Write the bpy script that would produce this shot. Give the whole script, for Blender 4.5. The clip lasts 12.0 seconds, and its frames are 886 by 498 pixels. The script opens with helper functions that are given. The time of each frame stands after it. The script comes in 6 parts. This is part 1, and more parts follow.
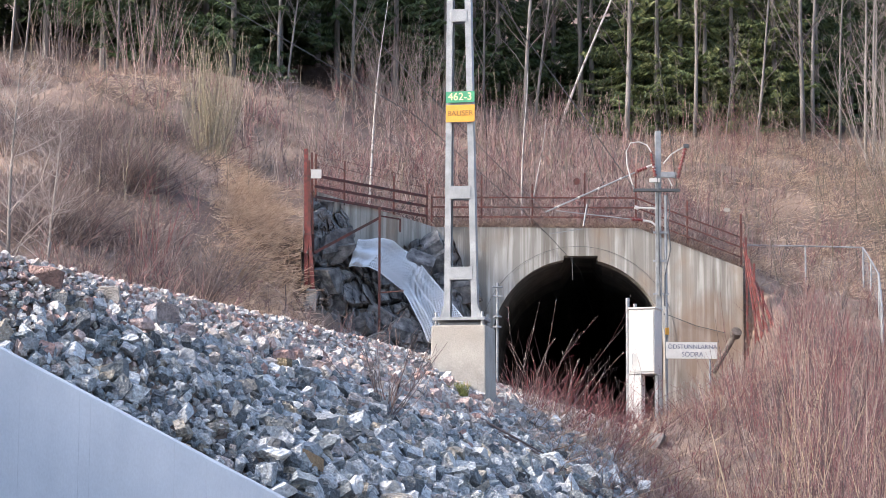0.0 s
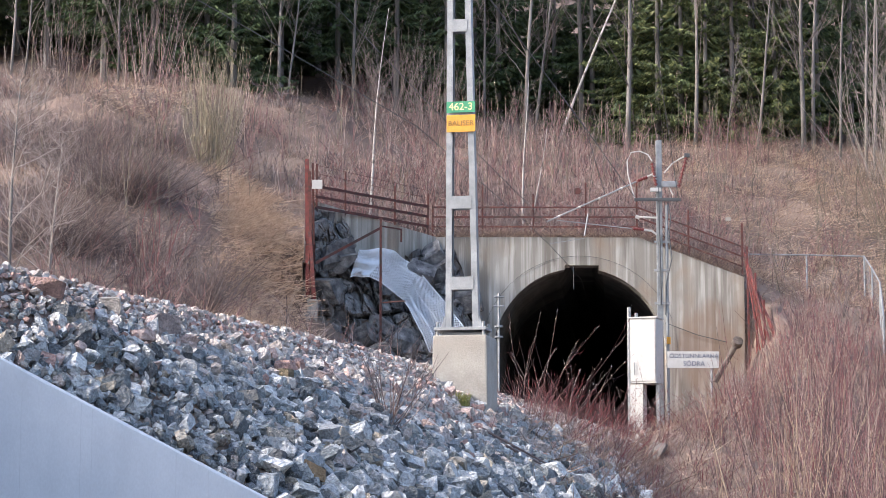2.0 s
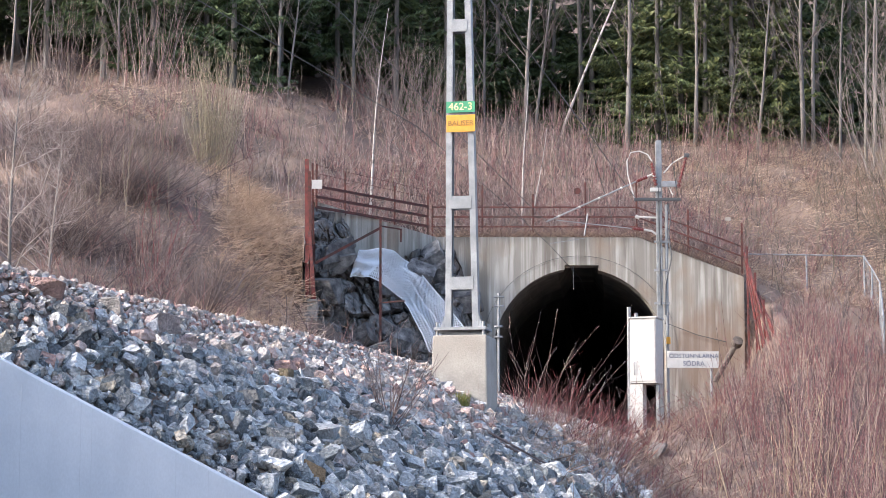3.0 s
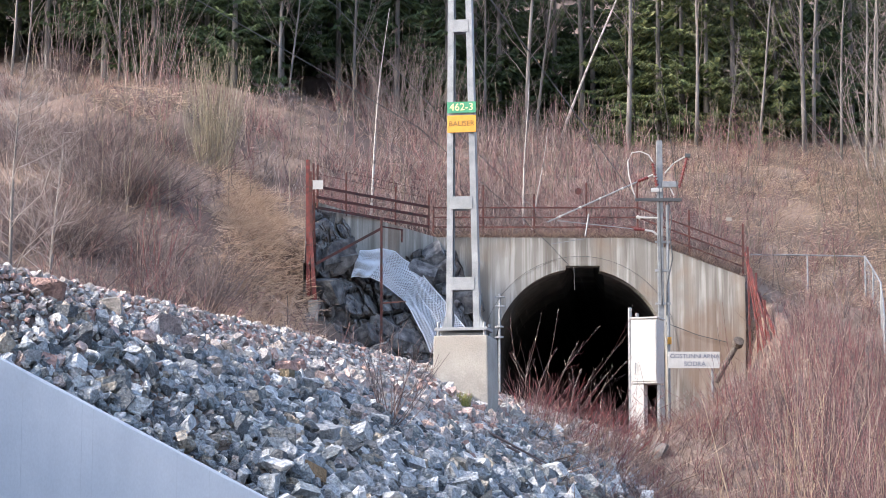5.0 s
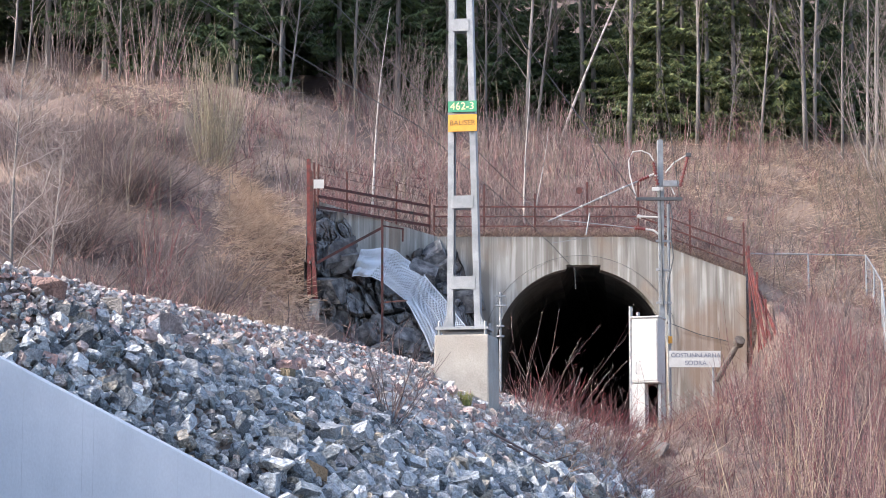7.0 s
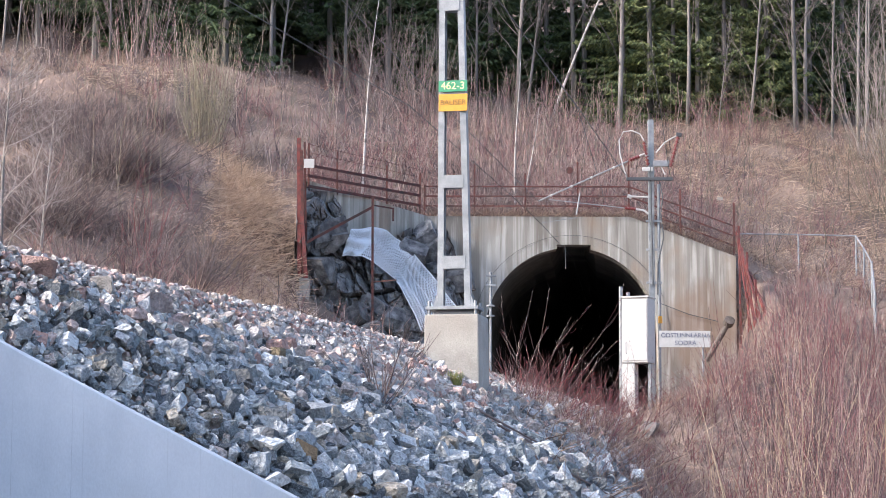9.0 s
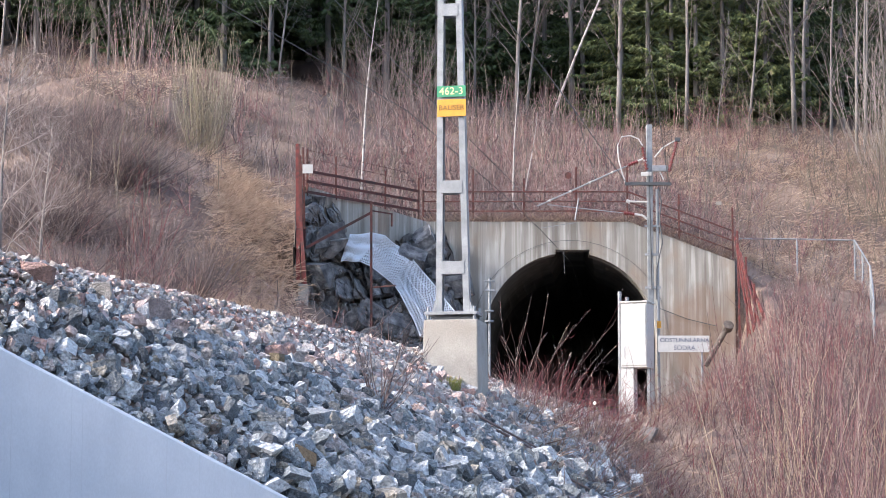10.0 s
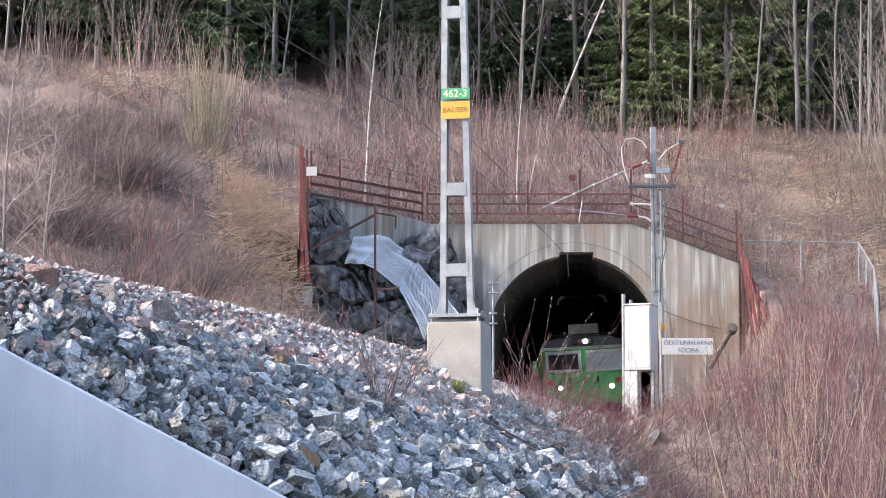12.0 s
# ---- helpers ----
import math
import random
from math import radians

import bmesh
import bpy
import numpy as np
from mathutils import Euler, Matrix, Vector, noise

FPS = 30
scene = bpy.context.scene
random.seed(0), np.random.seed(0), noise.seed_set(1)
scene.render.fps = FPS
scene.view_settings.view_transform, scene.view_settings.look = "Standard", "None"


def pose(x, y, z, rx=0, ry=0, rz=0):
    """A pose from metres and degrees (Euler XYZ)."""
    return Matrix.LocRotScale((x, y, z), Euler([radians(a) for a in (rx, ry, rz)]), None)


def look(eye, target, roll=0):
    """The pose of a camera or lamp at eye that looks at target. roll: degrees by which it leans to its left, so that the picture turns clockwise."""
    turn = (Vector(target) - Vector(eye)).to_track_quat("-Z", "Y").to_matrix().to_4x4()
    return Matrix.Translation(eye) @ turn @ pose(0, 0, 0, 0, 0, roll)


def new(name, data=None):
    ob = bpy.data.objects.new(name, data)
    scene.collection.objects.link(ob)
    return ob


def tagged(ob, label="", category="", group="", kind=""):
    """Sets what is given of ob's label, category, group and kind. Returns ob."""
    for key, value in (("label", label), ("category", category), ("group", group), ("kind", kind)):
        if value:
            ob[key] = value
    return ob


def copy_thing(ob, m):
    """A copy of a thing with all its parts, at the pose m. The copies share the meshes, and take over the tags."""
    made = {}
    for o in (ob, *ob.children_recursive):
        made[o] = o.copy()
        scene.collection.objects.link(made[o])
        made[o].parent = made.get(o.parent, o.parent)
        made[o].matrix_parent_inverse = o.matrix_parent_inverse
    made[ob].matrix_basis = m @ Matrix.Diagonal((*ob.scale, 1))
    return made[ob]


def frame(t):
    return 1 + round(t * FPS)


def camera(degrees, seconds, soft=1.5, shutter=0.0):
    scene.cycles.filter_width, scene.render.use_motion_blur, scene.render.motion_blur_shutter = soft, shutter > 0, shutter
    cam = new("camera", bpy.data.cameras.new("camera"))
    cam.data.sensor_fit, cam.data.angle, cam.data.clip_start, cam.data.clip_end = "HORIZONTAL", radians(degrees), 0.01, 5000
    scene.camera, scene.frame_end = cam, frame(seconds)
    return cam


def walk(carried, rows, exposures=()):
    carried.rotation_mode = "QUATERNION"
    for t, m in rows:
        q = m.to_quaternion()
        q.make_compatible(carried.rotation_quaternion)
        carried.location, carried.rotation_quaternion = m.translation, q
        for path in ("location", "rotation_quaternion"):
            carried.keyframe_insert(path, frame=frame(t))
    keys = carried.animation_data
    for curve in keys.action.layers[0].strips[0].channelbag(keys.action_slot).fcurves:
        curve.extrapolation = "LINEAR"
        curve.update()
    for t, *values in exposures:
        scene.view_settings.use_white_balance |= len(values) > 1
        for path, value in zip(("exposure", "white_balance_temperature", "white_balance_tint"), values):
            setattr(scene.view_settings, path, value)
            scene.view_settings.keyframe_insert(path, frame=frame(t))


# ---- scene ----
cam = camera(22, 12.0, soft=0.75)
walk(cam, [
    (0.0, pose(0, 0, 1.6, 97.124, -0.312, -0.098)),
    (0.5, pose(0, 0, 1.6, 97.339, -0.243, -0.082)),
    (1.0, pose(0, 0, 1.6, 97.380, -0.264, -0.065)),
    (1.5, pose(0, 0, 1.6, 97.366, -0.185, -0.056)),
    (2.0, pose(0, 0, 1.6, 97.375, -0.144, -0.048)),
    (2.5, pose(0, 0, 1.6, 97.387, -0.070, -0.032)),
    (3.0, pose(0, 0, 1.6, 97.374, -0.135, -0.052)),
    (5.0, pose(0, 0, 1.6, 97.385, -0.110, -0.024)),
    (5.5, pose(0, 0, 1.6, 97.390, -0.010, -0.001)),
    (6.0, pose(0, 0, 1.6, 97.393, 0.010, 0.023)),
    (6.5, pose(0, 0, 1.6, 97.389, -0.053, 0.016)),
    (7.0, pose(0, 0, 1.6, 97.364, -0.098, -0.001)),
    (9.0, pose(0, 0, 1.6, 96.852, -0.177, -0.257)),
    (9.5, pose(0, 0, 1.6, 96.968, -0.078, -0.197)),
    (10.0, pose(0, 0, 1.6, 96.986, -0.055, -0.274)),
    (10.5, pose(0, 0, 1.6, 97.003, -0.062, -0.290)),
    (11.0, pose(0, 0, 1.6, 97.008, -0.063, -0.279)),
    (11.5, pose(0, 0, 1.6, 97.012, -0.124, -0.274)),
    (12.0, pose(0, 0, 1.6, 97.044, -0.100, -0.182)),
], exposures=[(0.0, 1.65, 6320, 13), (0.7, 1.62, 6320, 13), (1.5, 1.53, 6300, 13), (2.0, 1.53, 6300, 13), (2.5, 1.64, 6300, 13), (6.0, 1.65, 6240, 13), (9.0, 1.66, 6150, 13), (12.0, 1.66, 6150, 13)])

# ---- light: a low veiled sun from beyond the embankment, and the sky ----
SUN_WAY = Vector((-0.81, -0.23, 0.54)).normalized()
world = bpy.data.worlds.new("sky")
scene.world = world
world.use_nodes = True
wn = world.node_tree
sky = wn.nodes.new("ShaderNodeTexSky")
sky.sky_type = "NISHITA"
sky.sun_disc = False
sky.sun_elevation = math.asin(SUN_WAY.z)
sky.sun_rotation = math.atan2(SUN_WAY.x, SUN_WAY.y)
sky.dust_density = 3.0
wn.links.new(sky.outputs[0], wn.nodes["Background"].inputs[0])
wn.nodes["Background"].inputs[1].default_value = 0.15
sun = new("sun", bpy.data.lights.new("sun", "SUN"))
sun.data.energy, sun.data.angle, sun.data.color = 1.8, radians(5), (1.0, 0.93, 0.85)
sun.matrix_world = look(SUN_WAY * 60, (0, 0, 0))


# ---- materials ----
def material(name, c1, c2, scale=6.0, rough=0.8, metal=0.0, bump=0.3, fine=60.0, third=None, stretch=(1, 1, 1),
             island=0.0, object_random=0.0, coords="Object", bump_distance=0.02, grain=0.28):
    """Two-scale noise between two colours, with optional stains, per-piece variation and relief."""
    m = bpy.data.materials.new(name)
    m.use_nodes = True
    nt = m.node_tree
    n, l = nt.nodes, nt.links
    bsdf = n["Principled BSDF"]
    tc = n.new("ShaderNodeTexCoord")
    mp = n.new("ShaderNodeMapping")
    mp.inputs["Scale"].default_value = stretch
    l.new(tc.outputs[coords], mp.inputs[0])
    na = n.new("ShaderNodeTexNoise")
    na.inputs["Scale"].default_value, na.inputs["Detail"].default_value = scale, 6
    nb = n.new("ShaderNodeTexNoise")
    nb.inputs["Scale"].default_value, nb.inputs["Detail"].default_value = fine, 5
    l.new(mp.outputs[0], na.inputs[0])
    l.new(mp.outputs[0], nb.inputs[0])
    ramp = n.new("ShaderNodeValToRGB")
    ramp.color_ramp.elements[0].position, ramp.color_ramp.elements[1].position = 0.32, 0.68
    ramp.color_ramp.elements[0].color, ramp.color_ramp.elements[1].color = (*c1, 1), (*c2, 1)
    l.new(na.outputs[0], ramp.inputs[0])
    col = ramp.outputs[0]
    if third:
        nc = n.new("ShaderNodeTexNoise")
        nc.inputs["Scale"].default_value, nc.inputs["Detail"].default_value = scale * 0.37, 7
        l.new(mp.outputs[0], nc.inputs[0])
        rc = n.new("ShaderNodeValToRGB")
        rc.color_ramp.elements[0].position, rc.color_ramp.elements[1].position = 0.50, 0.66
        l.new(nc.outputs[0], rc.inputs[0])
        mx = n.new("ShaderNodeMixRGB")
        mx.inputs[2].default_value = (*third, 1)
        l.new(rc.outputs[0], mx.inputs[0])
        l.new(col, mx.inputs[1])
        col = mx.outputs[0]
    mf = n.new("ShaderNodeMapRange")
    mf.inputs[3].default_value, mf.inputs[4].default_value = 1 - grain, 1 + grain
    l.new(nb.outputs[0], mf.inputs[0])
    val = mf.outputs[0]
    for amount, node, sock in ((island, "ShaderNodeNewGeometry", "Random Per Island"), (object_random, "ShaderNodeObjectInfo", "Random")):
        if amount:
            src = n.new(node)
            mr = n.new("ShaderNodeMapRange")
            mr.inputs[3].default_value, mr.inputs[4].default_value = 1 - amount, 1 + amount
            l.new(src.outputs[sock], mr.inputs[0])
            mu = n.new("ShaderNodeMath")
            mu.operation = "MULTIPLY"
            l.new(val, mu.inputs[0])
            l.new(mr.outputs[0], mu.inputs[1])
            val = mu.outputs[0]
    hsv = n.new("ShaderNodeHueSaturation")
    l.new(col, hsv.inputs["Color"])
    l.new(val, hsv.inputs["Value"])
    l.new(hsv.outputs[0], bsdf.inputs["Base Color"])
    bsdf.inputs["Roughness"].default_value, bsdf.inputs["Metallic"].default_value = rough, metal
    if bump:
        bp = n.new("ShaderNodeBump")
        bp.inputs["Strength"].default_value, bp.inputs["Distance"].default_value = bump, bump_distance
        l.new(nb.outputs[0], bp.inputs["Height"])
        l.new(bp.outputs[0], bsdf.inputs["Normal"])
    return m


def palette(name, colours, island=True, rough=0.85, scale=9.0, vary=0.25, bump=0.0, speckle=0.0):
    """Each piece takes one of several colours, by island or by object, with a fine grain."""
    m = bpy.data.materials.new(name)
    m.use_nodes = True
    nt = m.node_tree
    n, l = nt.nodes, nt.links
    bsdf = n["Principled BSDF"]
    src = n.new("ShaderNodeNewGeometry" if island else "ShaderNodeObjectInfo")
    ramp = n.new("ShaderNodeValToRGB")
    e = ramp.color_ramp.elements
    ramp.color_ramp.interpolation = "CONSTANT"
    for k, c in enumerate(colours):
        el = e[k] if k < 2 else e.new(k / len(colours))
        el.position, el.color = k / len(colours), (*c, 1)
    l.new(src.outputs["Random Per Island" if island else "Random"], ramp.inputs[0])
    tc = n.new("ShaderNodeTexCoord")
    nb = n.new("ShaderNodeTexNoise")
    nb.inputs["Scale"].default_value, nb.inputs["Detail"].default_value = scale, 6
    l.new(tc.outputs["Object"], nb.inputs[0])
    mf = n.new("ShaderNodeMapRange")
    mf.inputs[1].default_value, mf.inputs[2].default_value = 0.25, 0.75
    mf.inputs[3].default_value, mf.inputs[4].default_value = 1 - vary, 1 + vary
    l.new(nb.outputs[0], mf.inputs[0])
    hsv = n.new("ShaderNodeHueSaturation")
    base = ramp.outputs[0]
    if speckle:
        # light mineral grains and dark veins
        for k, (f, lo, hi, grain) in enumerate(((4.2, 0.54, 0.62, (0.55, 0.55, 0.54, 1)), (2.3, 0.56, 0.66, (0.05, 0.055, 0.06, 1)))):
            ns = n.new("ShaderNodeTexNoise")
            ns.inputs["Scale"].default_value, ns.inputs["Detail"].default_value = scale * f, 4
            l.new(tc.outputs["Object"], ns.inputs[0])
            cut = n.new("ShaderNodeMapRange")
            cut.inputs[1].default_value, cut.inputs[2].default_value = lo, hi
            cut.inputs[4].default_value = speckle
            l.new(ns.outputs[0], cut.inputs[0])
            mix = n.new("ShaderNodeMixRGB")
            mix.inputs[2].default_value = grain
            l.new(cut.outputs[0], mix.inputs[0])
            l.new(base, mix.inputs[1])
            base = mix.outputs[0]
    l.new(base, hsv.inputs["Color"])
    l.new(mf.outputs[0], hsv.inputs["Value"])
    l.new(hsv.outputs[0], bsdf.inputs["Base Color"])
    bsdf.inputs["Roughness"].default_value = rough
    if bump:
        bp = n.new("ShaderNodeBump")
        bp.inputs["Strength"].default_value, bp.inputs["Distance"].default_value = bump, 0.07
        l.new(nb.outputs[0], bp.inputs["Height"])
        l.new(bp.outputs[0], bsdf.inputs["Normal"])
    return m


def plain(name, c, rough=0.5, metal=0.0, glow=0.0):
    m = material(name, [v * 0.93 for v in c], [min(v * 1.07, 1) for v in c], 8, rough, metal, 0.05, 90)
    if glow:
        b = m.node_tree.nodes["Principled BSDF"]
        b.inputs["Emission Color"].default_value, b.inputs["Emission Strength"].default_value = (*c, 1), glow
    return m


def portal_concrete():
    """Weathered board-marked concrete: broad tone, board marks, dark drips and rust-brown blotches."""
    m = bpy.data.materials.new("board_marked_concrete")
    m.use_nodes = True
    n, l = m.node_tree.nodes, m.node_tree.links
    bsdf = n["Principled BSDF"]
    bsdf.inputs["Roughness"].default_value = 0.92
    tc = n.new("ShaderNodeTexCoord")

    def noise_at(scale, stretch, detail=5, shift=0.0):
        mp = n.new("ShaderNodeMapping")
        mp.inputs["Scale"].default_value = stretch
        mp.inputs["Location"].default_value = (shift, shift, shift)
        t = n.new("ShaderNodeTexNoise")
        t.inputs["Scale"].default_value, t.inputs["Detail"].default_value = scale, detail
        l.new(tc.outputs["Object"], mp.inputs[0])
        l.new(mp.outputs[0], t.inputs[0])
        return t.outputs[0]

    def cut(src, lo, hi, amount):
        r = n.new("ShaderNodeMapRange")
        r.inputs[1].default_value, r.inputs[2].default_value, r.inputs[4].default_value = lo, hi, amount
        l.new(src, r.inputs[0])
        return r.outputs[0]

    def mixed(fac, a, colour):
        x = n.new("ShaderNodeMixRGB")
        x.inputs[2].default_value = (*colour, 1)
        l.new(fac, x.inputs[0])
        l.new(a, x.inputs[1])
        return x.outputs[0]

    ramp = n.new("ShaderNodeValToRGB")
    ramp.color_ramp.elements[0].position, ramp.color_ramp.elements[1].position = 0.35, 0.66
    ramp.color_ramp.elements[0].color, ramp.color_ramp.elements[1].color = (0.27, 0.25, 0.218, 1), (0.41, 0.39, 0.35, 1)
    l.new(noise_at(0.8, (1, 1, 0.6), 7), ramp.inputs[0])
    col = ramp.outputs[0]
    col = mixed(cut(noise_at(1.0, (7.5, 7.5, 0.10), 2, 3.0), 0.47, 0.58, 0.6), col, (0.19, 0.175, 0.15))
    col = mixed(cut(noise_at(1.0, (2.6, 2.6, 0.22), 6, 9.0), 0.51, 0.63, 0.7), col, (0.145, 0.127, 0.105))
    col = mixed(cut(noise_at(1.0, (5.0, 5.0, 0.35), 5, 17.0), 0.53, 0.64, 0.6), col, (0.54, 0.52, 0.475))
    col = mixed(cut(noise_at(0.7, (1.0, 1.0, 0.8), 8, 23.0), 0.53, 0.66, 0.55), col, (0.29, 0.205, 0.14))
    # one large rusty seep low on the wall, round the drain
    off = n.new("ShaderNodeVectorMath")
    off.operation = "DISTANCE"
    off.inputs[1].default_value = (8.75, 73.0, 7.75)
    l.new(tc.outputs["Object"], off.inputs[0])
    jag = n.new("ShaderNodeMath")
    jag.operation = "MULTIPLY_ADD"
    jag.inputs[1].default_value = 2.4
    l.new(noise_at(1.6, (1, 1, 0.7), 7, 5.0), jag.inputs[0])
    l.new(off.outputs["Value"], jag.inputs[2])
    col = mixed(cut(jag.outputs[0], 3.0, 2.0, 0.6), col, (0.22, 0.135, 0.085))
    fine = noise_at(45, (1, 1, 1), 5)
    hsv = n.new("ShaderNodeHueSaturation")
    l.new(col, hsv.inputs["Color"])
    vr = n.new("ShaderNodeMapRange")
    vr.inputs[3].default_value, vr.inputs[4].default_value = 0.75, 1.3
    l.new(fine, vr.inputs[0])
    l.new(vr.outputs[0], hsv.inputs["Value"])
    l.new(hsv.outputs[0], bsdf.inputs["Base Color"])
    bp = n.new("ShaderNodeBump")
    bp.inputs["Strength"].default_value, bp.inputs["Distance"].default_value = 0.5, 0.02
    l.new(fine, bp.inputs["Height"])
    l.new(bp.outputs[0], bsdf.inputs["Normal"])
    return m


STONE_COLOURS = [(0.25, 0.275, 0.295), (0.41, 0.43, 0.445), (0.085, 0.097, 0.108), (0.52, 0.52, 0.515), (0.31, 0.33, 0.345), (0.39, 0.34, 0.315), (0.14, 0.158, 0.168),
                 (0.58, 0.59, 0.59), (0.34, 0.355, 0.365), (0.30, 0.265, 0.215), (0.17, 0.195, 0.205), (0.47, 0.485, 0.495), (0.065, 0.072, 0.08), (0.23, 0.26, 0.275), (0.36, 0.375, 0.39)]
M_STONE = palette("broken_stone", STONE_COLOURS, True, 0.85, 26, 0.5, 1.0, 0.32)
M_STONE_PIECE = palette("broken_stone_piece", STONE_COLOURS, False, 0.85, 4.5, 0.5, 1.0, 0.32)
M_BALLAST = palette("pale_pink_ballast", [(0.46, 0.415, 0.39), (0.45, 0.335, 0.30), (0.51, 0.48, 0.455), (0.31, 0.275, 0.255), (0.47, 0.36, 0.32), (0.27, 0.27, 0.27), (0.48, 0.41, 0.36), (0.39, 0.24, 0.20), (0.54, 0.51, 0.485)], True, 0.9, 26, 0.4, 1.0, 0.2)
M_GROUND = material("dead_grass_soil", (0.12, 0.085, 0.072), (0.27, 0.195, 0.15), 0.5, 0.95, 0, 0.9, 9, third=(0.10, 0.07, 0.062), bump_distance=0.16, grain=0.45)
M_CONCRETE = portal_concrete()
M_WINGWALL = material("smooth_concrete", (0.53, 0.565, 0.61), (0.62, 0.65, 0.69), 2.2, 0.85, 0, 0.25, 60, third=(0.55, 0.58, 0.61), stretch=(1, 1, 0.55), bump_distance=0.006, grain=0.10)
M_SEAM = material("stained_concrete_seam", (0.50, 0.53, 0.57), (0.56, 0.59, 0.63), 3, 0.9, 0, 0.1, 40, grain=0.1)
M_FOOTING = material("weathered_concrete", (0.28, 0.26, 0.23), (0.385, 0.362, 0.325), 3.0, 0.9, 0, 0.4, 45, third=(0.30, 0.27, 0.235))
# daylight falloff put into the colour: dark lining inside, paler lining at the mouth
M_LINING = material("shade_toned_lining", (0.035, 0.034, 0.033), (0.075, 0.072, 0.07), 1.2, 0.95, 0, 0.6, 12, bump_distance=0.06)
M_MOUTH = material("daylit_mouth_lining", (0.09, 0.086, 0.08), (0.17, 0.162, 0.15), 1.4, 0.93, 0, 0.6, 14, third=(0.065, 0.06, 0.056), bump_distance=0.05)
M_ROCK = material("dark_cliff_rock", (0.055, 0.055, 0.060), (0.27, 0.265, 0.26), 3.2, 0.85, 0, 1.0, 16, third=(0.12, 0.095, 0.08), bump_distance=0.08, grain=0.5, object_random=0.3)
M_STEEL = material("galvanised_steel", (0.20, 0.21, 0.22), (0.31, 0.32, 0.33), 5, 0.5, 0.35, 0.1, 70)
M_RUST = material("rusty_red_steel", (0.055, 0.024, 0.021), (0.135, 0.042, 0.034), 9, 0.85, 0.0, 0.3, 70, third=(0.05, 0.032, 0.028))
M_RED_RAIL = material("faded_red_paint", (0.085, 0.026, 0.024), (0.19, 0.042, 0.036), 9, 0.8, 0.0, 0.3, 70, third=(0.09, 0.045, 0.04))
M_RAIL = material("rail_steel", (0.12, 0.08, 0.06), (0.2, 0.14, 0.11), 9, 0.6, 0.5, 0.1, 60)
M_WHITE = plain("white_paint", (0.46, 0.45, 0.43), 0.5)
M_DARK = plain("dark_metal", (0.06, 0.065, 0.07), 0.6)
M_BLACK = plain("black_rubber", (0.02, 0.02, 0.02), 0.7)
M_STEM = palette("bare_shrub_stems", [(0.20, 0.125, 0.118), (0.31, 0.215, 0.19), (0.09, 0.055, 0.056), (0.44, 0.34, 0.29), (0.23, 0.115, 0.112), (0.25, 0.175, 0.16), (0.36, 0.24, 0.20), (0.06, 0.04, 0.042)], True, 0.8, 3)
M_STEM_GREY = palette("grey_shrub_stems", [(0.17, 0.13, 0.122), (0.28, 0.225, 0.205), (0.08, 0.06, 0.06), (0.40, 0.33, 0.295), (0.14, 0.10, 0.097), (0.055, 0.042, 0.043)], True, 0.8, 3)
M_STEM_MAROON = palette("maroon_shrub_stems", [(0.21, 0.095, 0.092), (0.28, 0.14, 0.132), (0.11, 0.052, 0.054), (0.34, 0.215, 0.19), (0.17, 0.10, 0.098), (0.07, 0.038, 0.04)], True, 0.8, 3)
M_RED_STEM = palette("red_willow_stems", [(0.19, 0.055, 0.058), (0.22, 0.125, 0.115), (0.09, 0.045, 0.047), (0.35, 0.265, 0.21), (0.15, 0.042, 0.045), (0.25, 0.155, 0.138), (0.13, 0.085, 0.082), (0.06, 0.035, 0.037)], True, 0.65, 3)
M_GRASS = palette("dry_grass", [(0.35, 0.25, 0.185), (0.25, 0.175, 0.135), (0.44, 0.33, 0.25), (0.165, 0.115, 0.095), (0.31, 0.205, 0.16)], True, 0.9, 3)
M_BARK = material("grey_bark", (0.105, 0.095, 0.088), (0.205, 0.19, 0.178), 4, 0.9, 0, 0.5, 30, stretch=(1, 1, 0.25), object_random=0.3)
M_PIPE = material("stained_pipe", (0.045, 0.034, 0.028), (0.15, 0.125, 0.105), 6, 0.85, 0, 0.3, 50)
M_BIRCH = material("white_birch_bark", (0.32, 0.29, 0.27), (0.46, 0.43, 0.405), 4, 0.8, 0, 0.2, 30, third=(0.10, 0.085, 0.08), stretch=(0.5, 0.5, 2.5))
M_TWIG = palette("tree_twigs", [(0.16, 0.13, 0.12), (0.21, 0.175, 0.16), (0.12, 0.095, 0.09)], True, 0.85, 3)
M_PALE_TWIG = palette("pale_tree_twigs", [(0.33, 0.28, 0.255), (0.255, 0.205, 0.19), (0.39, 0.34, 0.31)], True, 0.85, 3)
M_SALLOW = palette("pale_sallow_stems", [(0.21, 0.18, 0.12), (0.28, 0.24, 0.165), (0.15, 0.125, 0.09), (0.33, 0.28, 0.205)], True, 0.8, 3)
M_RED_DARK = palette("dark_red_stems", [(0.14, 0.018, 0.024), (0.085, 0.02, 0.024), (0.06, 0.03, 0.03), (0.20, 0.03, 0.035), (0.12, 0.06, 0.052)], True, 0.6, 3)
M_BUD = palette("silvery_willow_buds", [(0.42, 0.385, 0.335), (0.32, 0.275, 0.235), (0.48, 0.44, 0.395)], True, 0.8, 3)
M_OLIVE = palette("olive_sallow_stems", [(0.14, 0.118, 0.085), (0.19, 0.16, 0.115), (0.09, 0.077, 0.062), (0.23, 0.19, 0.145)], True, 0.8, 3)
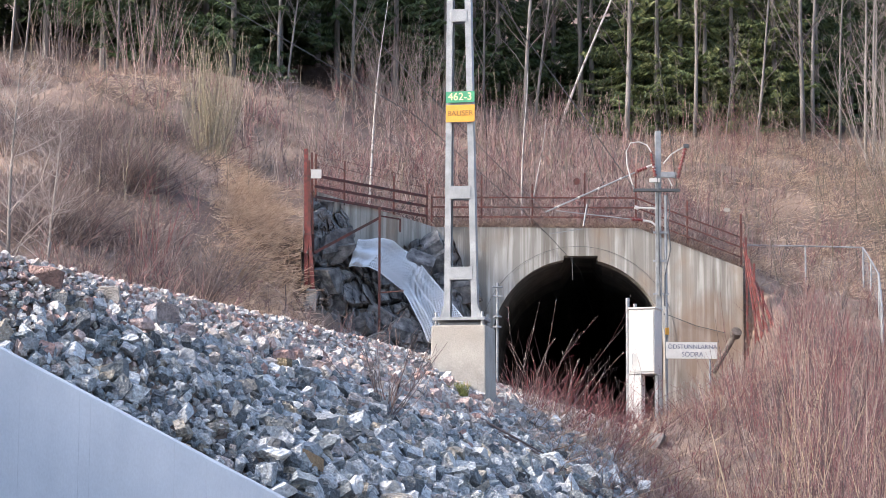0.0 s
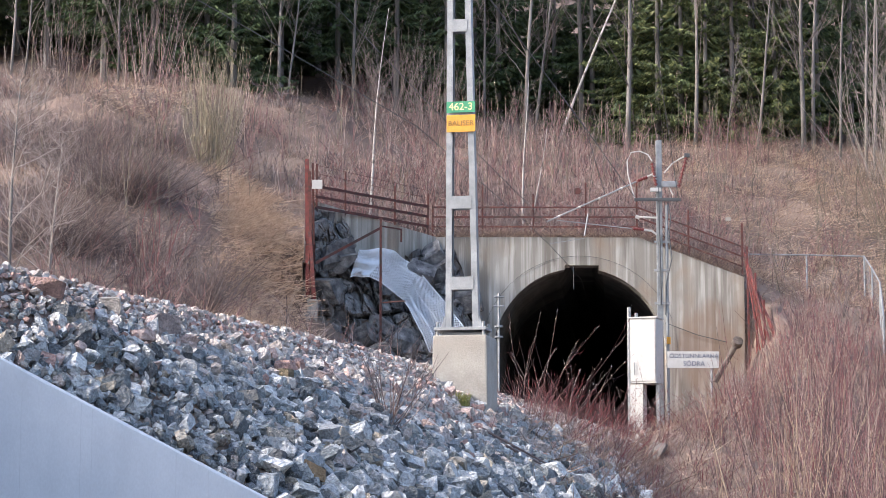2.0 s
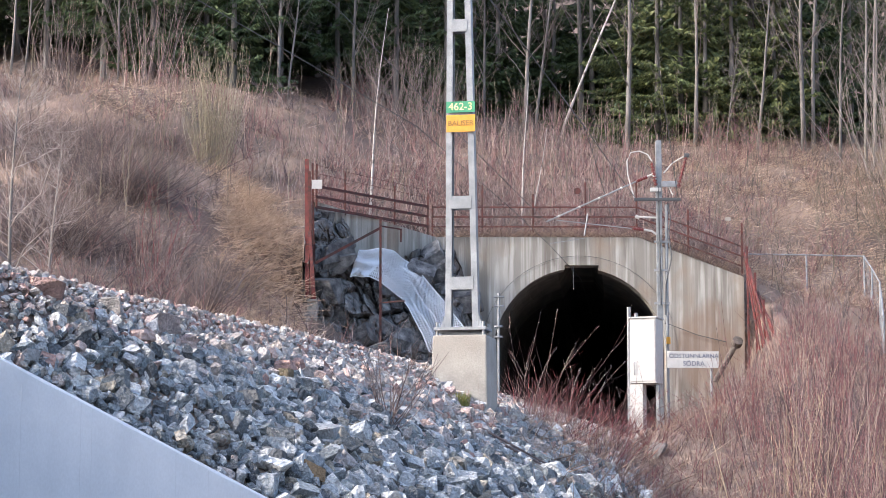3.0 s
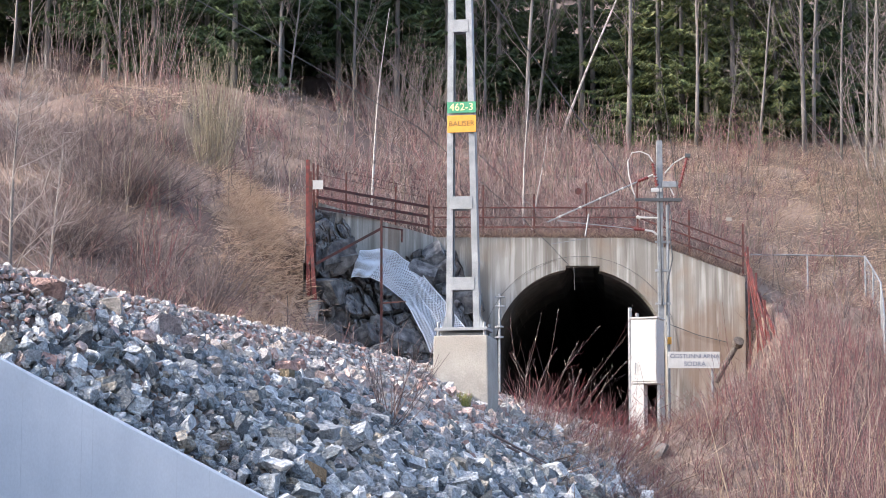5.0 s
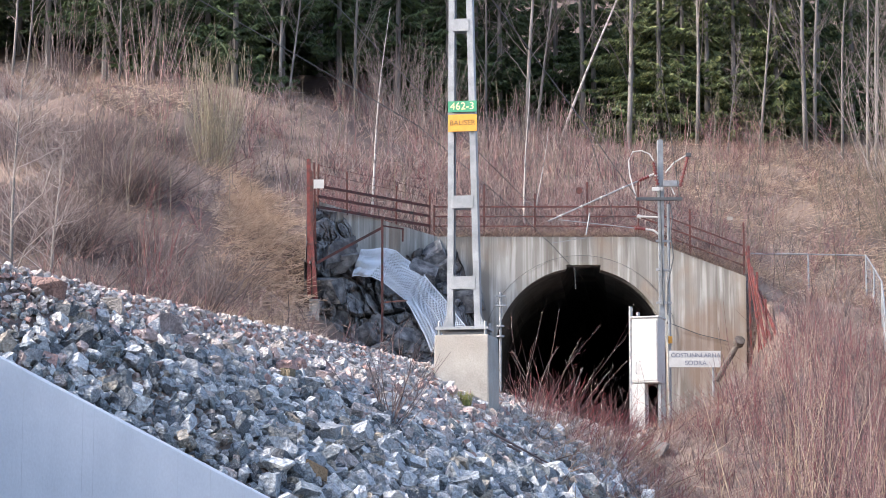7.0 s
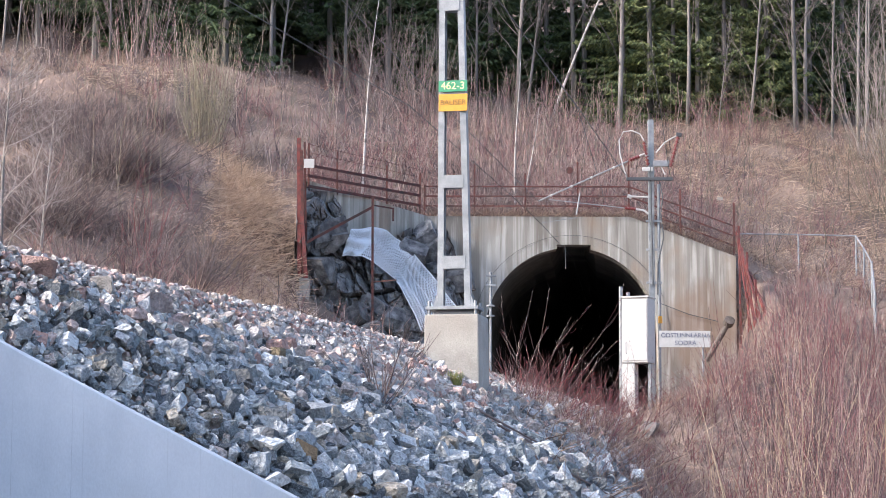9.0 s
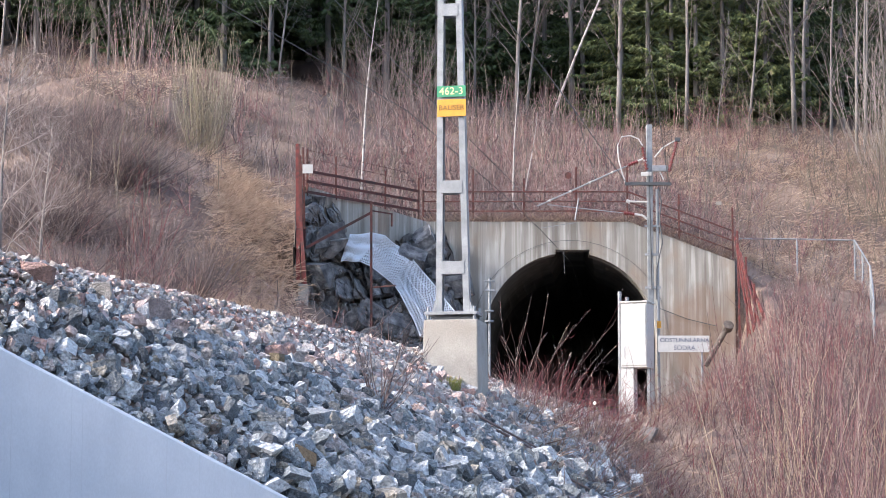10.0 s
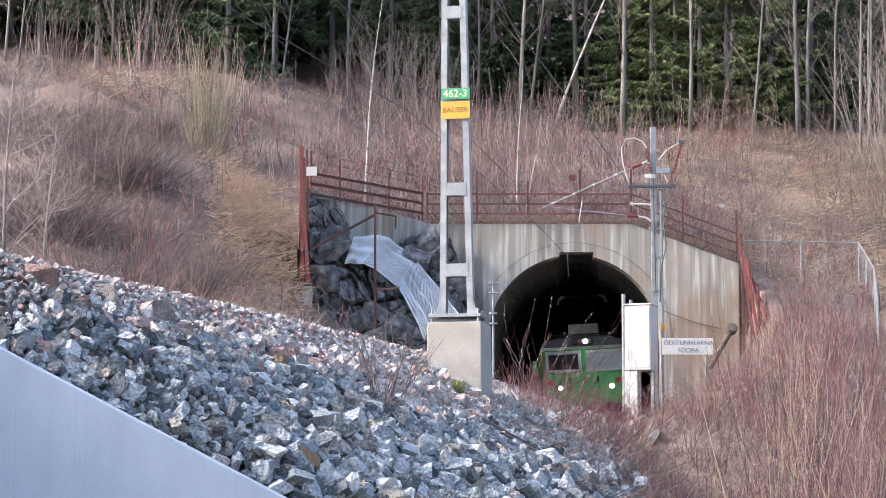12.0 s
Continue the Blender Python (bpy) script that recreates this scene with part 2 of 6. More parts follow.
# two needle tones carry the forest's shade and sun in their colour
M_NEEDLE_SHADED = palette("shaded_spruce_needles", [(0.045, 0.075, 0.028), (0.06, 0.095, 0.034), (0.032, 0.055, 0.024), (0.075, 0.11, 0.04)], True, 0.7, 3)
M_NEEDLE_SUNLIT = palette("sunlit_spruce_needles", [(0.10, 0.13, 0.045), (0.145, 0.175, 0.06), (0.065, 0.09, 0.036), (0.18, 0.20, 0.08), (0.04, 0.06, 0.026)], True, 0.7, 3)


# ---- building helpers ----
def mesh_of(name, bm, mat, smooth=False):
    me = bpy.data.meshes.new(name)
    bm.normal_update()
    bm.to_mesh(me)
    bm.free()
    if mat:
        me.materials.append(mat)
    if smooth:
        me.polygons.foreach_set("use_smooth", [True] * len(me.polygons))
    return me


def thing(name, label, category, group="", kind="", at=None):
    ob = new(name)
    if at is not None:
        ob.matrix_world = at
    return tagged(ob, label, category, group, kind)


def part(name, bm, mat, parent, label="", smooth=False):
    ob = new(name, mesh_of(name, bm, mat, smooth))
    ob.parent = parent
    return tagged(ob, label)


def box(bm, lo, hi, bevel=0.0, m=None):
    lo, hi = Vector(lo), Vector(hi)
    made = bmesh.ops.create_cube(bm, size=1.0)["verts"]
    for v in made:
        v.co = Vector([(lo[k] + hi[k]) / 2 + v.co[k] * (hi[k] - lo[k]) for k in range(3)])
    if bevel:
        edges = list({e for v in made for e in v.link_edges})
        out = bmesh.ops.bevel(bm, geom=edges, offset=bevel, segments=2, affect="EDGES", profile=0.6)
        made = list({v for f in out["faces"] for v in f.verts} | {v for v in made if v.is_valid})
    if m is not None:
        bmesh.ops.transform(bm, matrix=m, verts=made)
    return bm


def tube(bm, points, radius, sides=8, taper=None):
    """A closed tube along points; radius may taper to the end."""
    pts = [Vector(p) for p in points]
    rings = []
    for k, p in enumerate(pts):
        d = (pts[min(k + 1, len(pts) - 1)] - pts[max(k - 1, 0)]).normalized()
        a = d.cross(Vector((0, 0, 1)) if abs(d.z) < 0.9 else Vector((1, 0, 0))).normalized()
        b = d.cross(a)
        r = radius if taper is None else radius + (taper - radius) * k / (len(pts) - 1)
        rings.append([bm.verts.new(p + r * (math.cos(2 * math.pi * s / sides) * a + math.sin(2 * math.pi * s / sides) * b)) for s in range(sides)])
    for r0, r1 in zip(rings, rings[1:]):
        for s in range(sides):
            bm.faces.new((r0[s], r0[(s + 1) % sides], r1[(s + 1) % sides], r1[s]))
    bm.faces.new(rings[0][::-1])
    bm.faces.new(rings[-1])
    return bm


def beam(bm, a, b, w, h):
    """A square bar from a to b."""
    a, b = Vector(a), Vector(b)
    d = (b - a).normalized()
    s = d.cross(Vector((0, 0, 1)) if abs(d.z) < 0.95 else Vector((0, 1, 0))).normalized()
    u = s.cross(d)
    vs = [bm.verts.new(p + s * i * w / 2 + u * j * h / 2) for p in (a, b) for i, j in ((-1, -1), (1, -1), (1, 1), (-1, 1))]
    for f in ((3, 2, 1, 0), (4, 5, 6, 7), (0, 1, 5, 4), (1, 2, 6, 5), (2, 3, 7, 6), (3, 0, 4, 7)):
        bm.faces.new([vs[k] for k in f])
    return bm


def from_arrays(name, verts, faces, mat, flat=False):
    me = bpy.data.meshes.new(name)
    k = faces.shape[1]
    me.vertices.add(len(verts))
    me.vertices.foreach_set("co", np.ascontiguousarray(verts, dtype=np.float32).ravel())
    me.loops.add(faces.size)
    me.loops.foreach_set("vertex_index", np.ascontiguousarray(faces, dtype=np.int32).ravel())
    me.polygons.add(len(faces))
    me.polygons.foreach_set("loop_start", np.arange(0, faces.size, k, dtype=np.int32))
    me.update(calc_edges=True)
    me.validate()
    me.polygons.foreach_set("use_smooth", [not flat] * len(me.polygons))
    me.materials.append(mat)
    return me


def strands(base, tip, radius, bow, segs=2, thin=0.35):
    """Thin three-sided stems from base to tip, bowed sideways by the vectors bow. Arrays of verts and faces."""
    n = len(base)
    t = np.linspace(0, 1, segs + 1)
    mid = base[:, None] + (tip - base)[:, None] * t[None, :, None] + bow[:, None] * (4 * t * (1 - t))[None, :, None]
    d = tip - base
    d /= np.linalg.norm(d, axis=1)[:, None] + 1e-9
    ref = np.where(np.abs(d[:, 2:3]) > 0.9, np.array([[1.0, 0, 0]]), np.array([[0, 0, 1.0]]))
    a = np.cross(d, ref)
    a /= np.linalg.norm(a, axis=1)[:, None] + 1e-9
    b = np.cross(d, a)
    r = radius[:, None] * (1 - (1 - thin) * t)[None]
    ring = []
    for s in range(3):
        w = 2 * math.pi * s / 3
        ring.append(mid + r[..., None] * (math.cos(w) * a + math.sin(w) * b)[:, None])
    verts = np.stack(ring, 2).reshape(-1, 3)
    faces = []
    start = np.arange(n) * (segs + 1) * 3
    for k in range(segs):
        for s in range(3):
            q = (s + 1) % 3
            faces.append(np.stack([start + 3 * k + s, start + 3 * k + q, start + 3 * k + 3 + q, start + 3 * k + 3 + s], 1))
    return verts, np.concatenate(faces)


def merged(parts):
    off, vs, fs = 0, [], []
    for v, f in parts:
        vs.append(v)
        fs.append(f + off)
        off += len(v)
    return np.concatenate(vs), np.concatenate(fs)


rng = np.random.default_rng(7)

# ---- the lie of the land ----
RAIL = 4.77
PORTAL = 73.0


def track_x(y):
    s = np.maximum(PORTAL - np.asarray(y, float), 0)
    u = np.maximum(np.asarray(y, float) - PORTAL, 0)
    return 4.62 - 0.082 * s - 0.0033 * s * s * np.clip(1.12 - s / 240, 0.6, 1.2) + 0.082 * u


def wobble(x, y, f):
    """A cheap smooth unevenness of about -1 to 1."""
    return (np.sin(x * f + 1.3 * np.sin(y * f * 0.7)) + np.sin(y * f * 1.3 + 1.7 * np.sin(x * f * 0.6 + 2)) + np.sin((x + y) * f * 2.1)) / 3


def hill(x, y):
    z = 11.3 + 0.30 * (y - 73) - 0.11 * x
    z = z + 1.5 * np.clip((-x - 3) / 6, 0, 1) * np.clip((y - 70) / 28, 0, 1)
    z = z + 1.0 * np.clip((x - 8) / 6, 0, 1) * np.clip((y - 84) / 14, 0, 1)
    z = z - 1.1 * np.clip((x - 8.5) / 3, 0, 1) * np.clip((94 - y) / 14, 0, 1)
    # a small broken ledge across the left slope, and hummocks
    z = z + 0.9 * np.clip((y - 83.2) / 0.9, 0, 1) * np.clip((97 - y) / 10, 0, 1) * np.clip((-x - 8.8) / 1.2, 0, 1) * np.clip((x + 15.5) / 2, 0, 1)
    z = z + 0.7 * np.exp(-(((x + 5.5) / 2.6) ** 2)) * np.clip((y - 88) / 10, 0, 1)
    left = np.clip((-x - 3) / 4, 0, 1)
    z = z - 0.5 * left * np.clip((y - 90) / 9, 0, 1)
    return z + (0.35 + 0.15 * left) * wobble(x, y, 0.35) + 0.12 * wobble(x, y, 1.3) + 0.22 * left * wobble(x + 5, y, 0.75)


def land(x, y, over=None):
    """Height of the ground. over: whether the hill covers the track (behind the portal)."""
    x, y = np.asarray(x, float), np.asarray(y, float)
    h = hill(x, y)
    d = x - track_x(y)
    bed = RAIL - 0.45 - 0.24 * np.clip((y - 37) / 4, 0, 1) * np.clip((66 - y) / 4, 0, 1) * np.clip(d - 1.6, 0, 1)
    right_floor = np.maximum(h, 0.2 + 0.1 * wobble(x, y, 0.8))
    right = np.maximum(bed - (d - 2.7) / 1.5, np.minimum(bed + (d - 3.6) * 0.75 + np.clip(y - 66, 0, 60) * 0.8 * np.clip((d - 4.6) / 2, 0, 1), right_floor))
    left_floor = np.maximum(h, 4.0 + 0.1 * wobble(x, y, 0.8))
    cut = bed + np.maximum(-d - 2.8, 0) * 0.55 + np.clip(y - 66, 0, 60) * 0.8 * np.clip((-d - 5.5) / 3, 0, 1)
    left = -0.5 * np.log(np.exp(-np.minimum(cut, 60) / 0.5) + np.exp(-np.minimum(left_floor, 60) / 0.5))
    z = np.where(d > 2.7, right, np.where(d < -2.9, left, bed))
    # stones lie level with the top of the near wing wall behind it
    ax, ay, bx, by = -5.3, 20.23, 1.2, 22.1
    run = math.hypot(bx - ax, by - ay)
    behind = ((bx - ax) * (y - ay) - (by - ay) * (x - ax)) / run
    along = ((bx - ax) * (x - ax) + (by - ay) * (y - ay)) / run / run
    z = np.where((y < 26) & (x < 2), np.minimum(z, np.maximum(3.96 - 3.41 * along - 0.12 + np.maximum(behind - 0.35, 0) * 0.75, 0.2)), z)
    cover = (y > PORTAL + 0.2) if over is None else over
    return np.where(cover, h, z)


def build_ground():
    ys = np.concatenate([np.arange(-60, 14, 6.0), np.arange(14, 73.01, 0.4), [73.15, 73.35], np.arange(74, 125, 0.8), np.arange(126, 250, 6.0), np.arange(260, 900, 60.0)])
    xs = np.concatenate([np.arange(-600, -40, 60.0), np.arange(-40, -24, 2.0), np.arange(-24, 26, 0.4), np.arange(26, 42, 2.0), np.arange(45, 620, 60.0)])
    X, Y = np.meshgrid(xs, ys)
    Z = land(X, Y)
    # the near wing wall holds the bank back: level ground before it
    ax, ay, bx, by = -5.3, 20.23, 1.2, 22.1
    behind = ((bx - ax) * (Y - ay) - (by - ay) * (X - ax)) / math.hypot(bx - ax, by - ay)
    Z = np.where((behind < 0.5) & (X > -5.6) & (X < 1.3), np.minimum(Z, 0.2), Z)
    far = np.maximum(np.abs(X) - 60, 0)
    Z = np.where(Y > 124, hill(X, 124.0) + np.minimum(Y - 124, 110) * 0.5, Z) - far * 0.01
    verts = np.stack([X, Y, Z], -1).reshape(-1, 3)
    nx = len(xs)
    i, j = np.meshgrid(np.arange(len(ys) - 1), np.arange(nx - 1), indexing="ij")
    keep = ~((ys[i] > 73.1) & (ys[i] < 73.3) & (xs[j] > 0.4) & (xs[j] < 8.8))
    i, j = i[keep], j[keep]
    faces = np.stack([i * nx + j, i * nx + j + 1, (i + 1) * nx + j + 1, (i + 1) * nx + j], 1)
    ob = new("ground", from_arrays("ground", verts, faces, M_GROUND))
    ob.data.polygons.foreach_set("use_smooth", [True] * len(ob.data.polygons))
    return tagged(ob, "brown hillside of dead grass and railway embankment", "ground", kind="structure")


ground = build_ground()


def build_wing_wall():
    """The smooth bridge wing wall whose sloping top holds the foot of the stone bank."""
    a, b = Vector((-5.3, 20.23)), Vector((1.2, 22.1))
    top_a, top_b = 3.96, 0.55
    bm = bmesh.new()
    d = (b - a).normalized()
    back = Vector((-d.y, d.x)) * 0.35
    n = 24
    rows = []
    for k in range(n + 1):
        p = a + (b - a) * k / n
        z = top_a + (top_b - top_a) * k / n
        rows.append([bm.verts.new((p.x, p.y, -0.6)), bm.verts.new((p.x, p.y, z - 0.028 - 0.005 * math.sin(k * 2.3))), bm.verts.new((p.x + back.x * 0.05, p.y + back.y * 0.05, z)),
                     bm.verts.new((p.x + back.x, p.y + back.y, z)), bm.verts.new((p.x + back.x, p.y + back.y, -0.6))])
    for r0, r1 in zip(rows, rows[1:]):
        for s in range(4):
            bm.faces.new((r0[s], r1[s], r1[s + 1], r0[s + 1]))
    bm.faces.new(rows[0])
    bm.faces.new(rows[-1][::-1])
    ob = new("wall_near", mesh_of("wall_near", bm, M_WINGWALL))
    tagged(ob, "smooth pale grey concrete wing wall with sloping top", "wall", kind="structure")
    # shallow formwork seams
    for k in (0.23, 0.31, 0.325, 0.44, 0.485, 0.53, 0.555, 0.60):
        p = a + (b - a) * k
        z = top_a + (top_b - top_a) * k
        part("seam", beam(bmesh.new(), (p.x, p.y, -0.5), (p.x, p.y, z - 0.04), 0.004, 0.002), M_SEAM, ob)
    return ob


wing_wall = build_wing_wall()


# ---- tunnel portal ----
AX, AZ, AR = 4.44, 7.65, 2.78


def arch_z(x, r=AR):
    d = abs(x - AX)
    return AZ + math.sqrt(max(r * r - d * d, 0)) if d < r else None


def wall_top(x):
    return 11.44 if x < 6.35 else 11.44 - (x - 6.35) * 0.375


def build_portal():
    bm = bmesh.new()
    xs = sorted(set([round(v, 3) for v in np.linspace(-0.2, 9.75, 61)] + [AX - AR, AX + AR, 3.97, 5.07, 6.35] + [AX + AR * math.cos(k * math.pi / 32) for k in range(33)]))
    y0, y1 = PORTAL, PORTAL + 0.7

    for x0, x1 in zip(xs, xs[1:]):
        if x1 - x0 < 1e-4:
            continue
        c = (x0 + x1) / 2
        inside = abs(c - AX) < AR
        if 3.97 <= c <= 5.07:
            b0 = b1 = 10.53
        elif inside:
            b0, b1 = arch_z(min(max(x0, AX - AR), AX + AR)) or AZ, arch_z(min(max(x1, AX - AR), AX + AR)) or AZ
        else:
            b0 = b1 = 3.8
        v = [bm.verts.new(p) for p in ((x0, y0, b0), (x1, y0, b1), (x1, y0, wall_top(x1)), (x0, y0, wall_top(x0)),
                                       (x0, y1, b0), (x1, y1, b1), (x1, y1, wall_top(x1)), (x0, y1, wall_top(x0)))]
        for f in ((0, 1, 2, 3), (7, 6, 5, 4), (3, 2, 6, 7), (4, 5, 1, 0)):
            bm.faces.new([v[k] for k in f])
    for x in (AX - AR, AX + AR):
        vs = [bm.verts.new(p) for p in ((x, y0, 3.8), (x, y1, 3.8), (x, y1, AZ), (x, y0, AZ))]
        bm.faces.new(vs)
    for x in (3.97, 5.07):
        vs = [bm.verts.new(p) for p in ((x, y0, arch_z(x)), (x, y1, arch_z(x)), (x, y1, 10.53), (x, y0, 10.53))]
        bm.faces.new(vs)
    vs = [bm.verts.new(p) for p in ((9.75, y0, 3.8), (9.75, y1, 3.8), (9.75, y1, wall_top(9.75)), (9.75, y0, wall_top(9.75)))]
    bm.faces.new(vs)
    bmesh.ops.remove_doubles(bm, verts=bm.verts, dist=0.0005)
    bmesh.ops.recalc_face_normals(bm, faces=bm.faces)
    ob = new("wall_portal", mesh_of("wall_portal", bm, M_CONCRETE))
    tagged(ob, "streaked board-marked concrete tunnel portal wall", "tunnel portal", kind="structure")
    # arch ring, a little proud of the wall
    bm = bmesh.new()
    ring = []
    for k in range(41):
        w = math.pi * k / 40
        c, s = math.cos(w), math.sin(w)
        ring.append([bm.verts.new((AX + r * c, y, AZ + r * s)) for r, y in ((AR + 0.005, PORTAL - 0.015), (AR + 0.36, PORTAL - 0.015), (AR + 0.37, PORTAL + 0.02), (AR + 0.005, PORTAL + 0.02))])
    for k, (r0, r1) in enumerate(zip(ring, ring[1:])):
        if 3.85 < AX + AR * math.cos(math.pi * (k + 0.5) / 40) < 5.15:
            continue
        for s in range(4):
            bm.faces.new((r0[s], r0[(s + 1) % 4], r1[(s + 1) % 4], r1[s]))
    bmesh.ops.recalc_face_normals(bm, faces=bm.faces)
    part("arch_ring", bm, M_CONCRETE, ob, "proud concrete ring round the arch")
    # left wing wall, turned towards the viewer
    bm = bmesh.new()
    for k in range(8):
        p0, p1 = k / 8, (k + 1) / 8
        q = [Vector((-0.2 - 3.6 * p, 73.0 - 3.9 * p, 0)) for p in (p0, p1)]
        t = [11.44 + 0.55 * p for p in (p0, p1)]
        n = Vector((-0.73, 0.68, 0)) * 0.5
        v = [bm.verts.new(c) for c in ((q[0].x, q[0].y, 3.8), (q[1].x, q[1].y, 3.8), (q[1].x, q[1].y, t[1]), (q[0].x, q[0].y, t[0]),
                                       (q[0].x + n.x, q[0].y + n.y, 3.8), (q[1].x + n.x, q[1].y + n.y, 3.8), (q[1].x + n.x, q[1].y + n.y, t[1]), (q[0].x + n.x, q[0].y + n.y, t[0]))]
        for f in ((0, 1, 2, 3), (7, 6, 5, 4), (3, 2, 6, 7)):
            bm.faces.new([v[i] for i in f])
    bmesh.ops.remove_doubles(bm, verts=bm.verts, dist=0.0005)
    bmesh.ops.recalc_face_normals(bm, faces=bm.faces)
    part("wing", bm, M_CONCRETE, ob)
    # right return wall
    bm = bmesh.new()
    beam(bm, (9.55, 73.7, 6.9), (10.6, 79, 7.4), 0.4, 6.4)
    part("return_wall", bm, M_CONCRETE, ob)
    return ob


portal = build_portal()


def build_tunnel():
    prof = [(AX - AR - 0.02, 3.9)] + [(AX + (AR + 0.02) * math.cos(w), AZ + (AR + 0.02) * math.sin(w)) for w in np.linspace(math.pi, 0, 25)] + [(AX + AR + 0.02, 3.9)]
    prof = [(x, z if not 3.9 < x < 5.1 else max(z, 10.9)) for x, z in prof]
    def bore(name, label, stations, mat, closed):
        bm = bmesh.new()
        rings = []
        for y in stations:
            dx = 0.082 * (y - 73)
            rings.append([bm.verts.new((x + dx, y, z)) for x, z in prof])
        for r0, r1 in zip(rings, rings[1:]):
            for s in range(len(prof)):
                q = (s + 1) % len(prof)
                bm.faces.new((r0[s], r0[q], r1[q], r1[s]))
        if closed:
            bm.faces.new(rings[-1])
        return tagged(new(name, mesh_of(name, bm, mat)), label, "tunnel", kind="structure")

    # the tone steps at 81 m, imitating how daylight fades inwards
    bore("tunnel_mouth", "grey concrete lining of the tunnel mouth, toned paler as if daylit", (73.02, 74, 76, 79, 81), M_MOUTH, False)
    return bore("tunnel_lining", "arched railway tunnel lining, colour darkened as deep shade", (81, 83, 90, 100, 115, 140, 180, 240, 300, 380), M_LINING, True)


tunnel = build_tunnel()


def build_track():
    track = thing("railway_track", "single railway track with rusty rails on sleepers", "railway track", kind="structure")
    for off in (-0.75, 0.75):
        bm = bmesh.new()
        ys = list(np.arange(18, 73, 2.0)) + [73, 80, 100, 150, 250, 375]
        for y0, y1 in zip(ys, ys[1:]):
            a, b = (float(track_x(y0)) + off, y0, RAIL - 0.07), (float(track_x(y1)) + off, y1, RAIL - 0.07)
            beam(bm, a, b, 0.07, 0.15)
        part("rail", bm, M_RAIL, track)
    me = mesh_of("sleeper", box(bmesh.new(), (-1.25, -0.12, -0.1), (1.25, 0.12, 0.1), 0.02), M_FOOTING)
    for y in np.arange(18.5, 120, 0.62):
        ob = new("sleeper", me)
        ob.parent = track
        ob.matrix_basis = pose(float(track_x(y)), y, RAIL - 0.25, 0, 0, -math.degrees(math.atan2(float(track_x(y + 0.5) - track_x(y - 0.5)), 1)))
    return track


build_track()


# ---- lattice mast on its footing ----
def build_mast():
    mast = thing("catenary_mast", "galvanised steel two-legged catenary mast with number plates", "mast", at=pose(0.33, 35, 4.87, 0, 0, -12))

    def leg_x(side, z):
        # outer edge of a leg; the mast narrows upwards and leans a little
        return side * (0.262 - 0.0145 * z) - 0.011 * z

    H = 8.6
    for side in (-1, 1):
        bm = bmesh.new()
        w, dep, th = 0.095, 0.16, 0.012
        # channel section, open to the inside
        sec = [(0, -dep / 2), (-w, -dep / 2), (-w, -dep / 2 + th), (-th, -dep / 2 + th), (-th, dep / 2 - th), (-w, dep / 2 - th), (-w, dep / 2), (0, dep / 2)]
        rings = []
        for z in (0.03, H / 2, H):
            rings.append([bm.verts.new((leg_x(side, z) + side * x, y, z)) for x, y in sec])
        for r0, r1 in zip(rings, rings[1:]):
            for s in range(8):
                bm.faces.new((r0[s], r0[(s + 1) % 8], r1[(s + 1) % 8], r1[s]))
        bmesh.ops.recalc_face_normals(bm, faces=bm.faces)
        part("leg", bm, M_STEEL, mast)
        # gusset at the foot of each leg
        x = leg_x(side, 0.1)
        for y in (-0.085, 0.085):
            bm = bmesh.new()
            vs = [bm.verts.new(p) for p in ((x + side * 0.004, y, 0.03), (x + side * 0.07, y, 0.03), (x + side * 0.004, y, 0.24))]
            ws = [bm.verts.new(v.co + Vector((0, 0.01, 0))) for v in vs]
            bm.faces.new(vs), bm.faces.new(ws[::-1])
            for a in range(3):
                bm.faces.new((vs[a], vs[(a + 1) % 3], ws[(a + 1) % 3], ws[a]))
            bmesh.ops.recalc_face_normals(bm, faces=bm.faces)
            part("gusset", bm, M_STEEL, mast)
    for z in (0.72, 1.98, 3.3, 4.78, 6.3, 7.8):
        a, b = leg_x(-1, z) + 0.06, leg_x(1, z) - 0.06
        for y in (-0.089, 0.081):
            part("batten_plate", box(bmesh.new(), (a, y, z - 0.10), (b, y + 0.008, z + 0.10), 0.004), M_STEEL, mast)
    part("base_plate", box(bmesh.new(), (-0.41, -0.24, -0.02), (0.41, 0.24, 0.03), 0.006), M_STEEL, mast)
    for x in (-0.36, 0.36):
        for y in (-0.2, 0.2):
            part("anchor_bolt", tube(bmesh.new(), [(x, y, -0.12), (x, y, 0.11)], 0.022, 8), M_STEEL, mast)
    return mast


mast = build_mast()


def lettering(text, size, mat, name="lettering"):
    cu = bpy.data.curves.new(name, "FONT")
    cu.body, cu.size, cu.align_x, cu.align_y, cu.extrude = text, size, "CENTER", "CENTER", 0.002
    tmp = bpy.data.objects.new(name, cu)
    scene.collection.objects.link(tmp)
    bpy.context.view_layer.update()
    me = bpy.data.meshes.new_from_object(tmp.evaluated_get(bpy.context.evaluated_depsgraph_get()))
    bpy.data.objects.remove(tmp)
    me.materials.clear()
    me.materials.append(mat)
    return me


M_GREEN_PLATE = plain("green_enamel", (0.05, 0.27, 0.14), 0.4)
M_YELLOW_PLATE = plain("yellow_enamel", (0.60, 0.29, 0.03), 0.45)
M_CREAM = plain("cream_letters", (0.72, 0.75, 0.35), 0.5)
M_BROWN_TEXT = plain("brown_letters", (0.20, 0.12, 0.03), 0.5)
M_BLUE_TEXT = plain("dark_letters", (0.10, 0.11, 0.16), 0.5)


